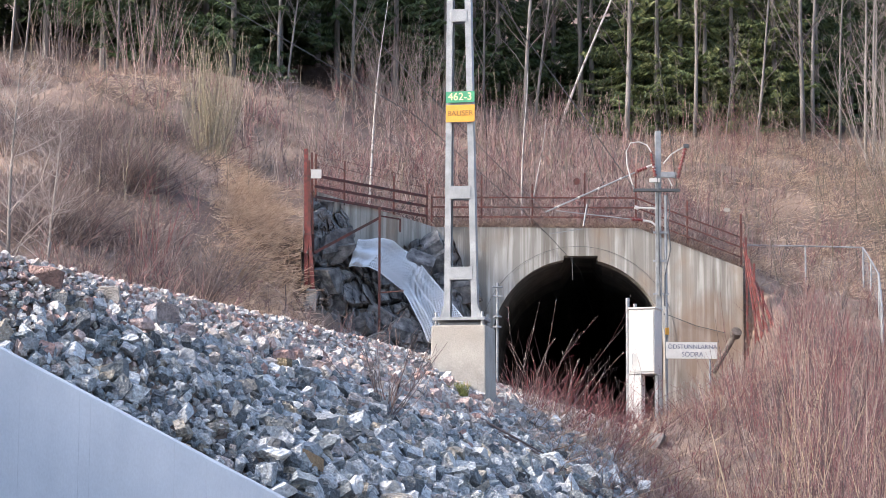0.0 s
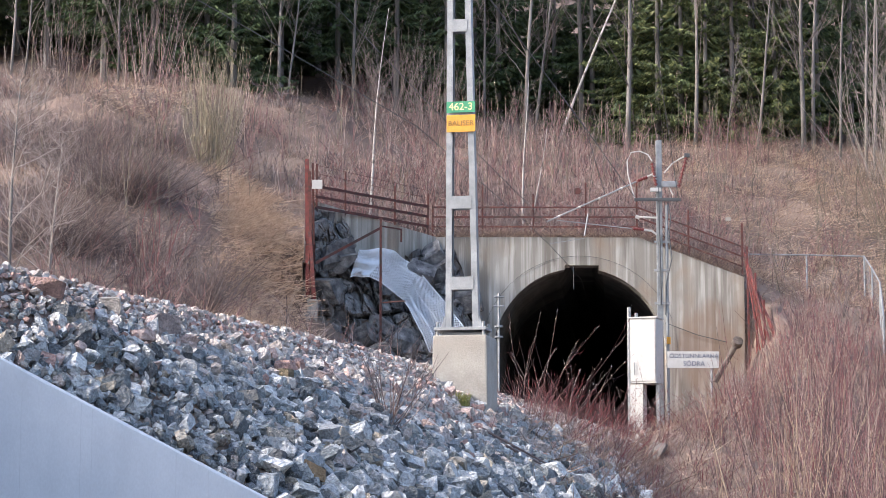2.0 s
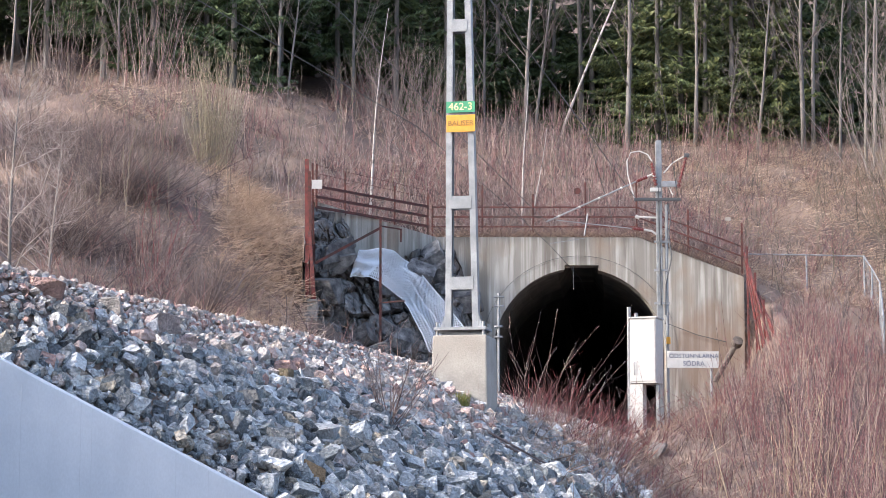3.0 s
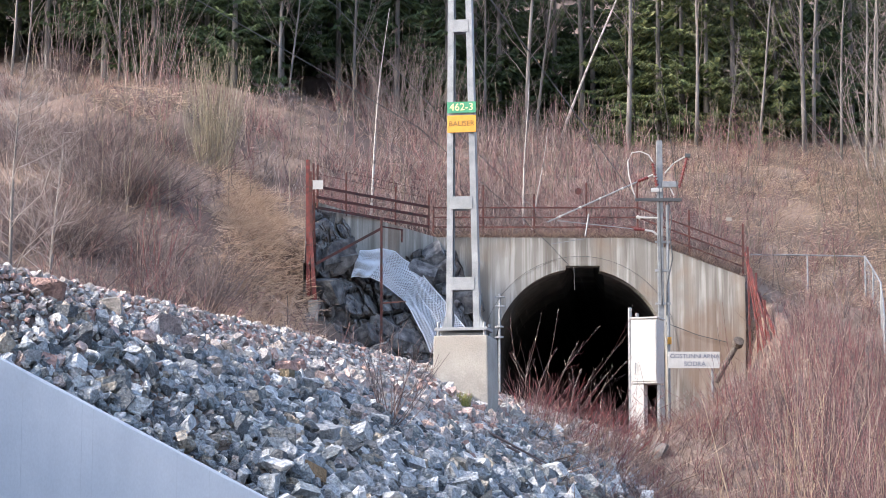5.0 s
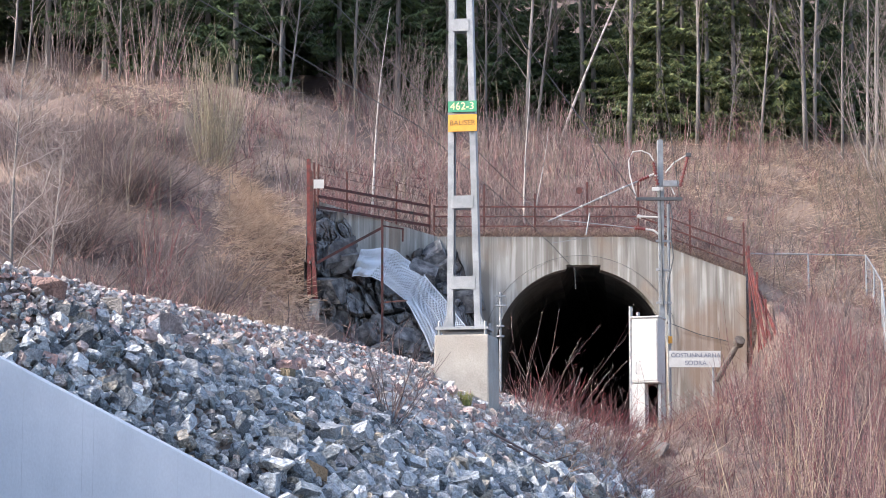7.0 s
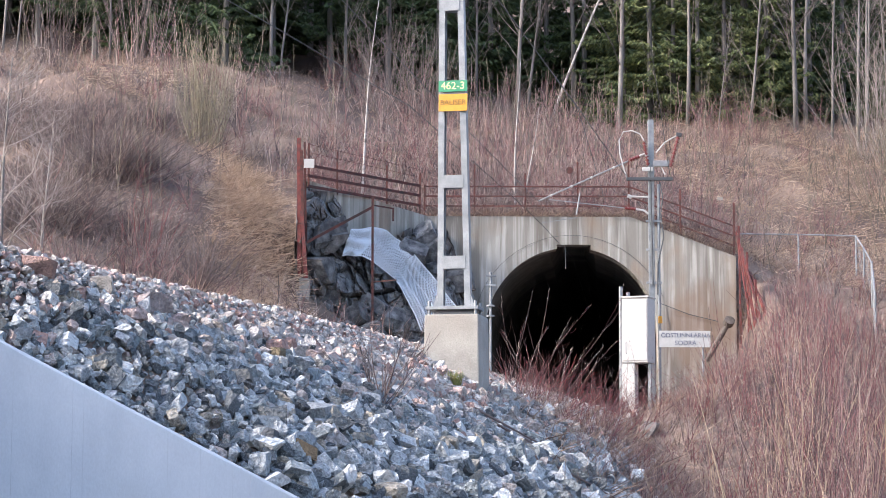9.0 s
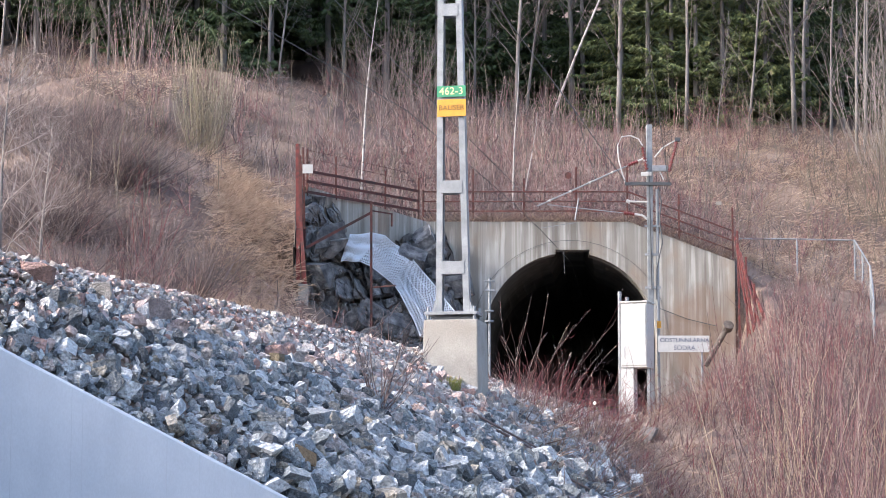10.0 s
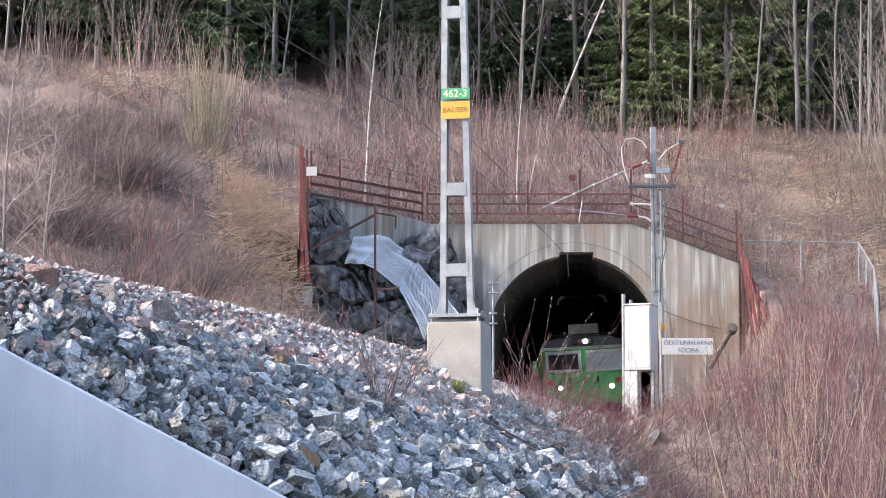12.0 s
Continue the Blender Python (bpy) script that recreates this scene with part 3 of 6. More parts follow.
def mast_plate(name, label, z, h, w, mat, text, size, ink):
    p = thing(name, label, "sign", at=pose(0.325 + (-0.01) * (z - 4.87), 34.885, z, 0, 0, -12))
    part("plate", box(bmesh.new(), (-w / 2, -0.006, -h / 2), (w / 2, 0.006, h / 2), 0.003), mat, p)
    t = new("lettering", lettering(text, size, ink))
    t.parent = p
    t.matrix_basis = pose(0, -0.010, 0, 90, 0, 0)
    # little clamps behind, holding the plate on the legs
    for x in (-w / 2 + 0.05, w / 2 - 0.05):
        part("clamp", box(bmesh.new(), (x - 0.02, 0.0065, -h / 2 + 0.02), (x + 0.02, 0.025, h / 2 - 0.02)), M_STEEL, p)
    return p


mast_plate("number_plate", "small green mast plate with pale numbers", 8.345, 0.175, 0.455, M_GREEN_PLATE, "462-3", 0.165, M_CREAM)
mast_plate("warning_plate", "yellow plate with brown lettering on the mast", 8.085, 0.27, 0.455, M_YELLOW_PLATE, "BALISER", 0.116, M_BROWN_TEXT)


def build_footing():
    ob = thing("mast_footing", "weathered cast concrete mast footing block", "concrete footing", at=pose(0.36, 35, 4.76, 0, 0, -12))
    bm = box(bmesh.new(), (-0.42, -0.42, -1.7), (0.42, 0.42, 0.0), 0.025)
    for v in bm.verts:
        if v.co.z < -0.5:
            v.co.x *= 1.05
            v.co.y *= 1.05
    part("block", bm, M_FOOTING, ob)
    part("grout_pad", box(bmesh.new(), (-0.33, -0.2, 0.001), (0.33, 0.2, 0.05), 0.01), M_DARK, ob)
    return ob


build_footing()


# ---- relay cabinet and stand ----
def build_cabinet():
    c = thing("equipment_cabinet", "white steel trackside cabinet on a plinth", "cabinet", at=pose(5.93, 66, 0, 0, 0, -21))
    part("body", box(bmesh.new(), (-0.40, -0.24, 6.22), (0.38, 0.52, 8.10), 0.012), M_WHITE, c)
    part("roof", box(bmesh.new(), (-0.43, -0.28, 8.102), (0.41, 0.55, 8.15), 0.012), M_WHITE, c)
    d = part("door", box(bmesh.new(), (-0.37, -0.264, 6.28), (0.35, -0.242, 8.04), 0.008), M_WHITE, c)
    bm = tube(bmesh.new(), [(-0.26, -0.27, 6.48), (-0.26, -0.32, 6.50), (-0.26, -0.32, 6.80), (-0.26, -0.27, 6.82)], 0.014, 6)
    part("handle", bm, M_STEEL, d, "steel bar handle")
    part("plinth", box(bmesh.new(), (-0.42, -0.2, 4.2), (-0.04, 0.2, 6.21), 0.01), M_WHITE, c)
    part("post", box(bmesh.new(), (0.30, 0.0, 4.2), (0.40, 0.1, 6.21), 0.01), M_STEEL, c)
    part("cable_duct", tube(bmesh.new(), [(-0.47, -0.1, 4.2), (-0.47, -0.1, 8.45)], 0.055, 10), M_STEEL, c)
    part("vent_pipe", tube(bmesh.new(), [(-0.32, 0.15, 8.0), (-0.32, 0.15, 8.30)], 0.05, 10), M_STEEL, c)
    return c


build_cabinet()


# ---- locomotive ----
M_LOCO_GREEN = material("green_loco_paint", (0.11, 0.60, 0.13), (0.15, 0.70, 0.18), 2.5, 0.3, 0, 0.05, 30, third=(0.10, 0.47, 0.11))
M_LOCO_GREY = plain("grey_roof_paint", (0.20, 0.215, 0.25), 0.45)
M_LOCO_PALE = plain("pale_grey_trim", (0.88, 0.89, 0.88), 0.45)
M_LOCO_RED = plain("red_marking", (0.55, 0.045, 0.03), 0.5)
M_LAMP = plain("lit_headlamp", (1.0, 0.93, 0.80), 0.3, 0, 8.0)
M_LAMP_RED = plain("red_marker_lamp", (0.6, 0.05, 0.03), 0.3)
M_GLASS = plain("windscreen_glass", (0.055, 0.065, 0.075), 0.06)
# pale base colour stands in for bright sky mirrored in the glass
M_GLASS_PALE = plain("sky_toned_windscreen", (0.86, 0.93, 0.97), 0.08)


M_GLASS_PALE.node_tree.nodes["Principled BSDF"].inputs["IOR"].default_value = 2.2


def build_locomotive():
    loco = thing("locomotive", "green electric locomotive with pale window frames and lit headlamps", "locomotive")
    W, L = 1.53, 15.4
    bm = bmesh.new()
    # section along the nose: depth behind the front at each height
    levels = [(1.05, 0.10, 1.0), (1.25, 0.0, 1.0), (2.30, 0.0, 1.0), (2.36, 0.02, 1.0), (3.12, 0.26, 0.985), (3.26, 0.32, 0.95)]
    rings = []
    for z, back, k in levels:
        w = W * k
        rings.append([bm.verts.new(p) for p in ((-w, back + 0.22, z), (-w * 0.9, back + 0.03, z), (0, back - 0.07, z), (w * 0.9, back + 0.03, z), (w, back + 0.22, z),
                                                (w, L - back - 0.2, z), (0, L - back, z), (-w, L - back - 0.2, z))])
    for r0, r1 in zip(rings, rings[1:]):
        for s in range(8):
            bm.faces.new((r0[s], r0[(s + 1) % 8], r1[(s + 1) % 8], r1[s]))
    bm.faces.new(rings[0][::-1])
    bm.faces.new(rings[-1])
    body = part("body", bm, M_LOCO_GREEN, loco)
    # rounded grey roof
    bm = bmesh.new()
    n = 12
    ends = []
    for y, k in ((0.16, 0.72), (0.42, 0.9), (0.9, 1.0), (L - 0.9, 1.0), (L - 0.3, 0.85)):
        ends.append([bm.verts.new((W * 0.965 * math.cos(w), y + (1 - math.sin(w)) * 0.1 if y < 1 else y, 3.265 + 0.46 * k * math.sin(w) ** 0.8)) for w in np.linspace(math.pi, 0, n)])
    for r0, r1 in zip(ends, ends[1:]):
        for s in range(n - 1):
            bm.faces.new((r0[s], r0[s + 1], r1[s + 1], r1[s]))
    bm.faces.new(ends[0][::-1])
    bm.faces.new(ends[-1])
    roof = part("roof", bm, M_LOCO_GREY, loco, "dark grey rounded roof")
    part("gutter", box(bmesh.new(), (-1.50, 0.20, 3.15), (1.50, 0.34, 3.255), 0.02), M_LOCO_PALE, loco, "pale trim under the roof")
    slope = math.degrees(math.atan2(0.24, 0.76))
    # right pane carries the painted sky reflection, left pane is plain dark glass
    for x, glass, label in ((-0.70, M_GLASS, "dark windscreen"), (0.72, M_GLASS_PALE, "windscreen coloured pale as a sky reflection")):
        yaw = 4.5 if x < 0 else -4.5
        bm = bmesh.new()
        for lo, hi in (((-0.63, -0.06, -0.40), (0.63, 0.02, -0.29)), ((-0.63, -0.06, 0.29), (0.63, 0.02, 0.40)), ((-0.63, -0.06, -0.289), (-0.52, 0.02, 0.289)), ((0.52, -0.06, -0.289), (0.63, 0.02, 0.289))):
            box(bm, lo, hi, 0.008)
        win = part("windscreen", bm, M_LOCO_PALE, loco)
        win.matrix_basis = pose(x, 0.03, 2.70, -slope, 0, yaw)
        part("pane", box(bmesh.new(), (-0.519, -0.022, -0.289), (0.519, 0.0, 0.289)), glass, win, label)
        part("wiper", beam(bmesh.new(), (-0.25, -0.03, -0.29), (0.05, -0.03, 0.12), 0.02, 0.012), M_BLACK, win)
    # lamps
    part("top_lamp_housing", box(bmesh.new(), (-0.36, -0.02, 3.29), (0.36, 0.3, 3.52), 0.05), M_DARK, loco)
    def lamp(name, x, y, z, r, mat):
        part(name, tube(bmesh.new(), [(x, y, z), (x, y - 0.05, z)], r, 14), mat, loco)
    lamp("headlamp", 0.10, -0.02, 3.405, 0.08, M_LAMP)
    lamp("marker_lamp", -0.10, -0.02, 3.405, 0.075, M_LAMP_RED)
    for x in (-0.84, 0.95):
        lamp("headlamp", x, -0.03, 1.80, 0.062, M_LAMP)
        lamp("lamp_ring", x, -0.005, 1.80, 0.10, M_LOCO_PALE)
    for x in (-1.22, 1.27):
        part("marking", box(bmesh.new(), (x - 0.2, -0.012, 1.92), (x + 0.2, 0.05, 2.08), 0.01, pose(0, 0, 0)), M_LOCO_RED, loco, "red chevron marking")
    for x in (-0.48, 0.48):
        part("grab_handle", box(bmesh.new(), (x - 0.035, -0.12, 1.95), (x + 0.035, -0.06, 2.15), 0.01), M_BLACK, loco)
    part("mirror", box(bmesh.new(), (-1.80, 0.55, 2.35), (-1.64, 0.68, 2.85), 0.02), M_LOCO_GREEN, loco)
    part("mirror_arm", beam(bmesh.new(), (-1.66, 0.6, 2.6), (-1.50, 0.6, 2.6), 0.03, 0.03), M_DARK, loco)
    # roof equipment
    part("roof_box", box(bmesh.new(), (-0.52, 2.2, 3.72), (0.56, 4.2, 4.22), 0.05), M_LOCO_PALE, loco, "pale grey roof box")
    part("roof_rail", beam(bmesh.new(), (-1.1, 1.9, 3.82), (1.1, 1.9, 3.82), 0.04, 0.04), M_DARK, loco)
    for x in (-1.15, -0.75, 0.75, 1.15):
        part("insulator", tube(bmesh.new(), [(x, 1.9, 3.55), (x, 1.9, 3.95)], 0.07, 8), M_RUST, loco)
    part("horn", tube(bmesh.new(), [(-0.62, 0.9, 3.75), (-0.62, 0.6, 3.78)], 0.05, 8), M_STEEL, loco)
    # pantograph
    bm = bmesh.new()
    for x in (-0.5, 0.5):
        tube(bm, [(x, 6.8, 3.7), (x * 0.8, 8.2, 4.6), (x * 0.9, 4.2, 5.4)], 0.03, 6)
    tube(bm, [(-0.62, 4.2, 5.42), (0.62, 4.2, 5.42)], 0.03, 6)
    part("pantograph", bm, M_DARK, loco)
    for s in (-1, 1):
        part("pantograph_horn", tube(bmesh.new(), [(s * 0.62, 4.2, 5.42), (s * 0.74, 4.2, 5.40), (s * 0.86, 4.2, 5.30), (s * 0.90, 4.2, 5.14)], 0.055, 7), M_LOCO_PALE, loco, "pale curved pantograph horn")
    # underframe and wheels
    part("underframe", box(bmesh.new(), (-1.35, 0.25, 0.62), (1.35, 15.1, 1.04), 0.03), M_DARK, loco)
    part("buffer_beam", box(bmesh.new(), (-1.4, 0.02, 0.85), (1.4, 0.24, 1.2), 0.02), M_DARK, loco)
    for x in (-0.87, 0.87):
        part("buffer", tube(bmesh.new(), [(x, 0.02, 1.04), (x, -0.45, 1.04), (x, -0.46, 1.04)], 0.2, 14), M_BLACK, loco)
    part("plough", box(bmesh.new(), (-1.2, 0.1, 0.2), (1.2, 0.25, 0.6), 0.02), M_DARK, loco)
    for y in (2.4, 5.1, 10.3, 13.0):
        for x in (-0.75, 0.75):
            part("wheel", tube(bmesh.new(), [(x - 0.07, y, 0.545), (x + 0.07, y, 0.545)], 0.545, 20), M_RAIL, loco)
    return loco


loco = build_locomotive()


def stone_shape(seed, flat):
    """A broken block: a box split along random cleavage planes. flat: half its height; about one metre long."""
    r = random.Random(seed)
    bm = bmesh.new()
    bmesh.ops.create_cube(bm, size=1.0)
    wide = r.uniform(0.62, 0.9)
    bmesh.ops.transform(bm, matrix=Matrix(((1.1, r.uniform(-0.3, 0.3), r.uniform(-0.4, 0.4), 0), (0, wide, r.uniform(-0.4, 0.4), 0), (0, 0, flat * 2.3, 0), (0, 0, 0, 1))), verts=bm.verts)
    for _ in range(r.randint(6, 10)):
        no = Vector((r.gauss(0, 1), r.gauss(0, 1), r.gauss(0, 0.9))).normalized()
        reach = max(no.dot(v.co) for v in bm.verts)
        bmesh.ops.bisect_plane(bm, geom=bm.verts[:] + bm.edges[:] + bm.faces[:], plane_co=no * reach * r.uniform(0.66, 0.93), plane_no=no, clear_outer=True)
        rim = [e for e in bm.edges if e.is_boundary]
        if rim:
            bmesh.ops.holes_fill(bm, edges=rim, sides=0)
    bmesh.ops.remove_doubles(bm, verts=bm.verts, dist=0.03)
    bmesh.ops.triangulate(bm, faces=bm.faces)
    bmesh.ops.recalc_face_normals(bm, faces=bm.faces)
    return bm


# ---- rock outcrop beside the portal, with its wire net ----
def back_y(x):
    return 73.0 if x > -0.2 else 73.0 + (x + 0.2) * 1.083


def rock_top(x):
    z = 11.75 - 0.75 * min(max((x + 3.1) / 0.5, 0), 1) - 0.5 * math.exp(-((x + 2.2) / 0.4) ** 2)
    return z - 2.6 * min(max((x - 0.35) / 0.9, 0), 1) ** 1.3 - 0.5 * math.exp(-((x + 1.35) / 0.35) ** 2)


def rock_y(x, z):
    t = min(max((z - 5.0) / (rock_top(x) - 5.0), 0), 1)
    front = 67.2 + 0.3 * (x + 4.2)
    y = front + (back_y(x) - 0.2 - front) * t ** 1.3
    p = Vector((x, y * 0.5, z * 0.8))
    # broken blocks: each cell is a tilted plane
    for f, depth, tilt in ((0.9, 0.55, 0.9), (2.0, 0.28, 1.1), (4.6, 0.09, 1.0)):
        dist, pts = noise.voronoi(p * f)
        lean = noise.noise_vector(pts[0] * 5.3)
        off = (p * f - pts[0]) / f
        y += tilt * (lean.x * off.x + (lean.z - 0.15) * off.z) + depth * (noise.noise(pts[0] * 3.1) - 0.15)
        y += 0.40 / f * max(0, 1 - (dist[1] - dist[0]) / 0.09)
    return y + 0.05 * noise.fractal(p * 6, 1.0, 2.0, 3)


def build_outcrop():
    bm = bmesh.new()
    nx, nz = 150, 140
    rows = []
    for j in range(nz + 1):
        row = []
        for i in range(nx + 1):
            x = -4.15 + 5.45 * i / nx
            z = 5.0 + (rock_top(x) - 5.0) * j / nz
            row.append(bm.verts.new((x + 0.06 * noise.noise((x * 3, z * 3, 1)), rock_y(x, z), z + 0.12 * noise.noise((x * 2.5, z * 2.5, 7)))))
        rows.append(row)
    rows.append([bm.verts.new((-4.15 + 5.45 * i / nx, max(back_y(-4.15 + 5.45 * i / nx) - 0.03, rows[-1][i].co.y + 0.05), rock_top(-4.15 + 5.45 * i / nx) - 0.35)) for i in range(nx + 1)])
    for r0, r1 in zip(rows, rows[1:]):
        for i in range(nx):
            bm.faces.new((r0[i], r0[i + 1], r1[i + 1], r1[i]))
    for i in (0, nx):
        side = [r[i] for r in rows]
        foot = bm.verts.new((side[0].co.x, rows[-1][i].co.y, 5.0))
        for a, b in zip(side, side[1:]):
            bm.faces.new((a, b, foot) if i == 0 else (b, a, foot))
    bmesh.ops.recalc_face_normals(bm, faces=bm.faces)
    ob = new("rock_outcrop", mesh_of("rock_outcrop", bm, M_ROCK))
    tagged(ob, "dark grey blasted rock face beside the tunnel mouth", "rock")
    # loose angular blocks standing out of the face
    r = random.Random(21)
    shapes = [mesh_of("block", stone_shape(900 + k, 0.36), M_ROCK) for k in range(8)]
    for k in range(64):
        x, z = r.uniform(-3.6, 0.9), r.uniform(6.3, 11.2)
        if z > rock_top(x) - 0.25 or abs(z - (9.9 - max(x + 2.0, 0) * 1.05)) < 1.3 and x > -2.9:
            continue
        size = r.uniform(0.45, 1.15)
        b = new("block", shapes[k % 8])
        b.parent = ob
        b.matrix_basis = pose(x, rock_y(x, z) + 0.10 * size, z, r.uniform(55, 125), r.uniform(-35, 35), r.uniform(-40, 40)) @ Matrix.Diagonal((size, size, size * 0.9, 1))
    return ob


build_outcrop()

M_NET = plain("bright_wire", (0.80, 0.83, 0.87), 0.45, 0.0)


def build_net():
    low = [(-2.78, 9.66), (-2.25, 9.76), (-1.20, 9.10), (-0.78, 8.35), (-0.34, 7.35)]
    high = [(-2.55, 10.62), (-1.50, 10.72), (-0.70, 10.12), (0.10, 9.05), (0.80, 8.0)]

    def along(pts, v):
        k = min(int(v * 4), 3)
        f = v * 4 - k
        f2 = f
        return pts[k][0] + (pts[k + 1][0] - pts[k][0]) * f2, pts[k][1] + (pts[k + 1][1] - pts[k][1]) * f2

    nu, nv = 34, 116
    grid = np.zeros((nv + 1, nu + 1, 3))
    for j in range(nv + 1):
        for i in range(nu + 1):
            a, b = along(low, j / nv), along(high, j / nv)
            u = i / nu
            x, z = a[0] + (b[0] - a[0]) * u, a[1] + (b[1] - a[1]) * u
            z += 0.03 * math.sin(j * 0.2 + i * 0.13)
            ys = [rock_y(x + dx, z + dz) for dx, dz in ((0, 0), (0.3, 0), (-0.3, 0), (0, 0.3), (0, -0.3))]
            grid[j, i] = (x, min(ys) - 0.10, z)
    for _ in range(14):
        g = np.pad(grid[..., 1], 1, mode="edge")
        grid[..., 1] = np.minimum(grid[..., 1], (g[:-2, 1:-1] + g[2:, 1:-1] + g[1:-1, :-2] + g[1:-1, 2:]) / 4)
    for _ in range(8):
        g = np.pad(grid[..., 1], 1, mode="edge")
        grid[..., 1] = (g[:-2, 1:-1] + g[2:, 1:-1] + g[1:-1, :-2] + g[1:-1, 2:]) / 4
    jj, ii = np.meshgrid(np.arange(nv + 1), np.arange(nu + 1), indexing="ij")
    grid[..., 1] -= 0.10 + 0.09 * np.sin(ii / nu * math.pi * 5 + jj * 0.04)
    segs = []
    for j in range(nv):
        for i in range(nu):
            if (i + j) % 2 == 0:
                segs.append((grid[j, i], grid[j + 1, i + 1]))
            else:
                segs.append((grid[j, i + 1], grid[j + 1, i]))
    a = np.array([s[0] for s in segs])
    b = np.array([s[1] for s in segs])
    net = thing("rock_net", "pale wire rockfall net draped over the outcrop", "wire net")
    v, f = strands(a, b, np.full(len(a), 0.0135), np.zeros((len(a), 3)), 1, 1.0)
    ob = new("netting", from_arrays("netting", v, f, M_NET))
    ob.parent = net
    for i in (0, 8, 18, 26, nu):
        bm = bmesh.new()
        tube(bm, [tuple(grid[j, i]) for j in range(0, nv + 1, 3)], 0.016, 5)
        part("edge_rope", bm, M_NET, net)


build_net()


# ---- rusty fences on the portal ----
def bar(parent, name, a, b, w=0.06, h=0.06, mat=None):
    return part(name, beam(bmesh.new(), a, b, w, h), mat or M_RUST, parent)


def build_portal_fence():
    f = thing("portal_fence", "rusty red steel railing along the portal top", "fence")
    posts = [(-3.82, 68.75, 11.5, 13.1), (-3.0, 70.0, 11.7, 13.05), (-1.50, 71.8, 11.55, 12.9), (-0.45, 72.95, 11.45, 12.85), (-0.30, 73.2, 11.45, 12.5),
             (1.32, 73.3, 11.5, 13.2), (2.97, 73.3, 11.5, 12.9), (4.67, 73.3, 11.5, 13.28), (6.33, 73.3, 11.5, 13.3), (8.0, 73.3, 10.9, 12.4), (9.74, 73.3, 10.25, 11.95)]
    for x, y, z0, z1 in posts:
        bar(f, "post", (x, y, z0), (x, y, z1), 0.06, 0.06)
    for dz in (0.0, -0.32, -0.64):
        bar(f, "rail", (-3.85, 68.6, 12.40 + dz), (-0.45, 72.95, 12.42 + dz), 0.05, 0.08)
        bar(f, "rail", (-0.3, 73.2, 12.44 + dz), (6.33, 73.26, 12.46 + dz), 0.04, 0.05)
        bar(f, "rail", (6.33, 73.24, 12.46 + dz), (9.74, 73.26, 11.18 + dz), 0.04, 0.05)
    # thin wires above
    for z in (12.95, 12.7):
        bar(f, "wire", (-3.85, 68.6, z + 0.1), (-0.45, 72.95, z), 0.012, 0.012)
    part("round_sign", tube(bmesh.new(), [(4.40, 73.2, 12.98), (4.40, 73.16, 12.98)], 0.11, 14), M_RUST, f)
    part("tag", box(bmesh.new(), (9.20, 73.2, 12.02), (9.38, 73.22, 12.14)), M_FOOTING, f)


build_portal_fence()


def build_end_posts():
    # tall gate post at the end of the left wing, of old bent rails over a concrete stub
    g = thing("gate_post", "tall bent rusty steel posts on a concrete stub", "post")
    bar(g, "post", (-4.02, 68.0, 8.9), (-4.08, 68.0, 13.12), 0.12, 0.12, M_RED_RAIL)
    bar(g, "post", (-3.87, 67.95, 8.6), (-4.00, 67.9, 12.75), 0.09, 0.09)
    bar(g, "post", (-3.83, 68.15, 9.2), (-3.92, 68.2, 13.05), 0.06, 0.06)
    bar(g, "bent_rail", (-3.80, 67.85, 8.75), (-3.97, 67.85, 10.9), 0.10, 0.07, M_RED_RAIL)
    bar(g, "cross_bar", (-4.1, 67.85, 10.5), (-3.8, 67.85, 10.55), 0.05, 0.05)
    part("stub", box(bmesh.new(), (-4.02, 67.78, 5.6), (-3.72, 68.12, 8.85), 0.03), M_FOOTING, g, "concrete stub")
    p = thing("notice_plate", "small blank white plate on the gate post", "sign")
    part("plate", box(bmesh.new(), (-3.91, 67.76, 12.19), (-3.60, 67.775, 12.46), 0.003), M_WHITE, p)
    part("bracket", box(bmesh.new(), (-3.95, 67.777, 12.28), (-3.72, 67.86, 12.34)), M_RUST, p)
    s = thing("bracing_frame", "rusty steel strut and post over the rock", "bracing")
    bar(s, "strut", (-3.80, 67.9, 9.95), (-1.86, 68.6, 11.12), 0.08, 0.08)
    bar(s, "post", (-1.84, 68.55, 7.6), (-1.86, 68.55, 11.42), 0.07, 0.07)
    bar(s, "arm", (-1.84, 68.5, 11.16), (-1.22, 68.8, 11.10), 0.05, 0.04)
    bar(s, "arm", (-1.24, 68.8, 10.72), (-1.24, 68.8, 11.12), 0.05, 0.04)
    bar(s, "lower_arm", (-1.84, 68.5, 8.82), (-1.1, 68.3, 8.86), 0.05, 0.04)
    # stacked red rails running down beside the right edge of the portal
    r = thing("side_railing", "stack of bent red railings down the portal edge", "fence")
    rails = random.Random(3)
    for k in range(7):
        x = 9.80 + 0.05 * k + rails.uniform(-0.03, 0.03)
        bar(r, "rail", (x - 0.03, 72.9 - 0.2 * k, 10.95 - 0.28 * k), (x + 0.16, 71.0 - 0.35 * k, 7.7 + rails.uniform(-0.5, 0.3)), 0.045, 0.06, M_RED_RAIL)
    for k in range(4):
        bar(r, "post", (9.84 + 0.13 * k, 72.6 - 0.9 * k, 6.6), (9.80 + 0.13 * k, 72.6 - 0.9 * k, 11.1 - 0.95 * k), 0.06, 0.06, M_RED_RAIL)


build_end_posts()


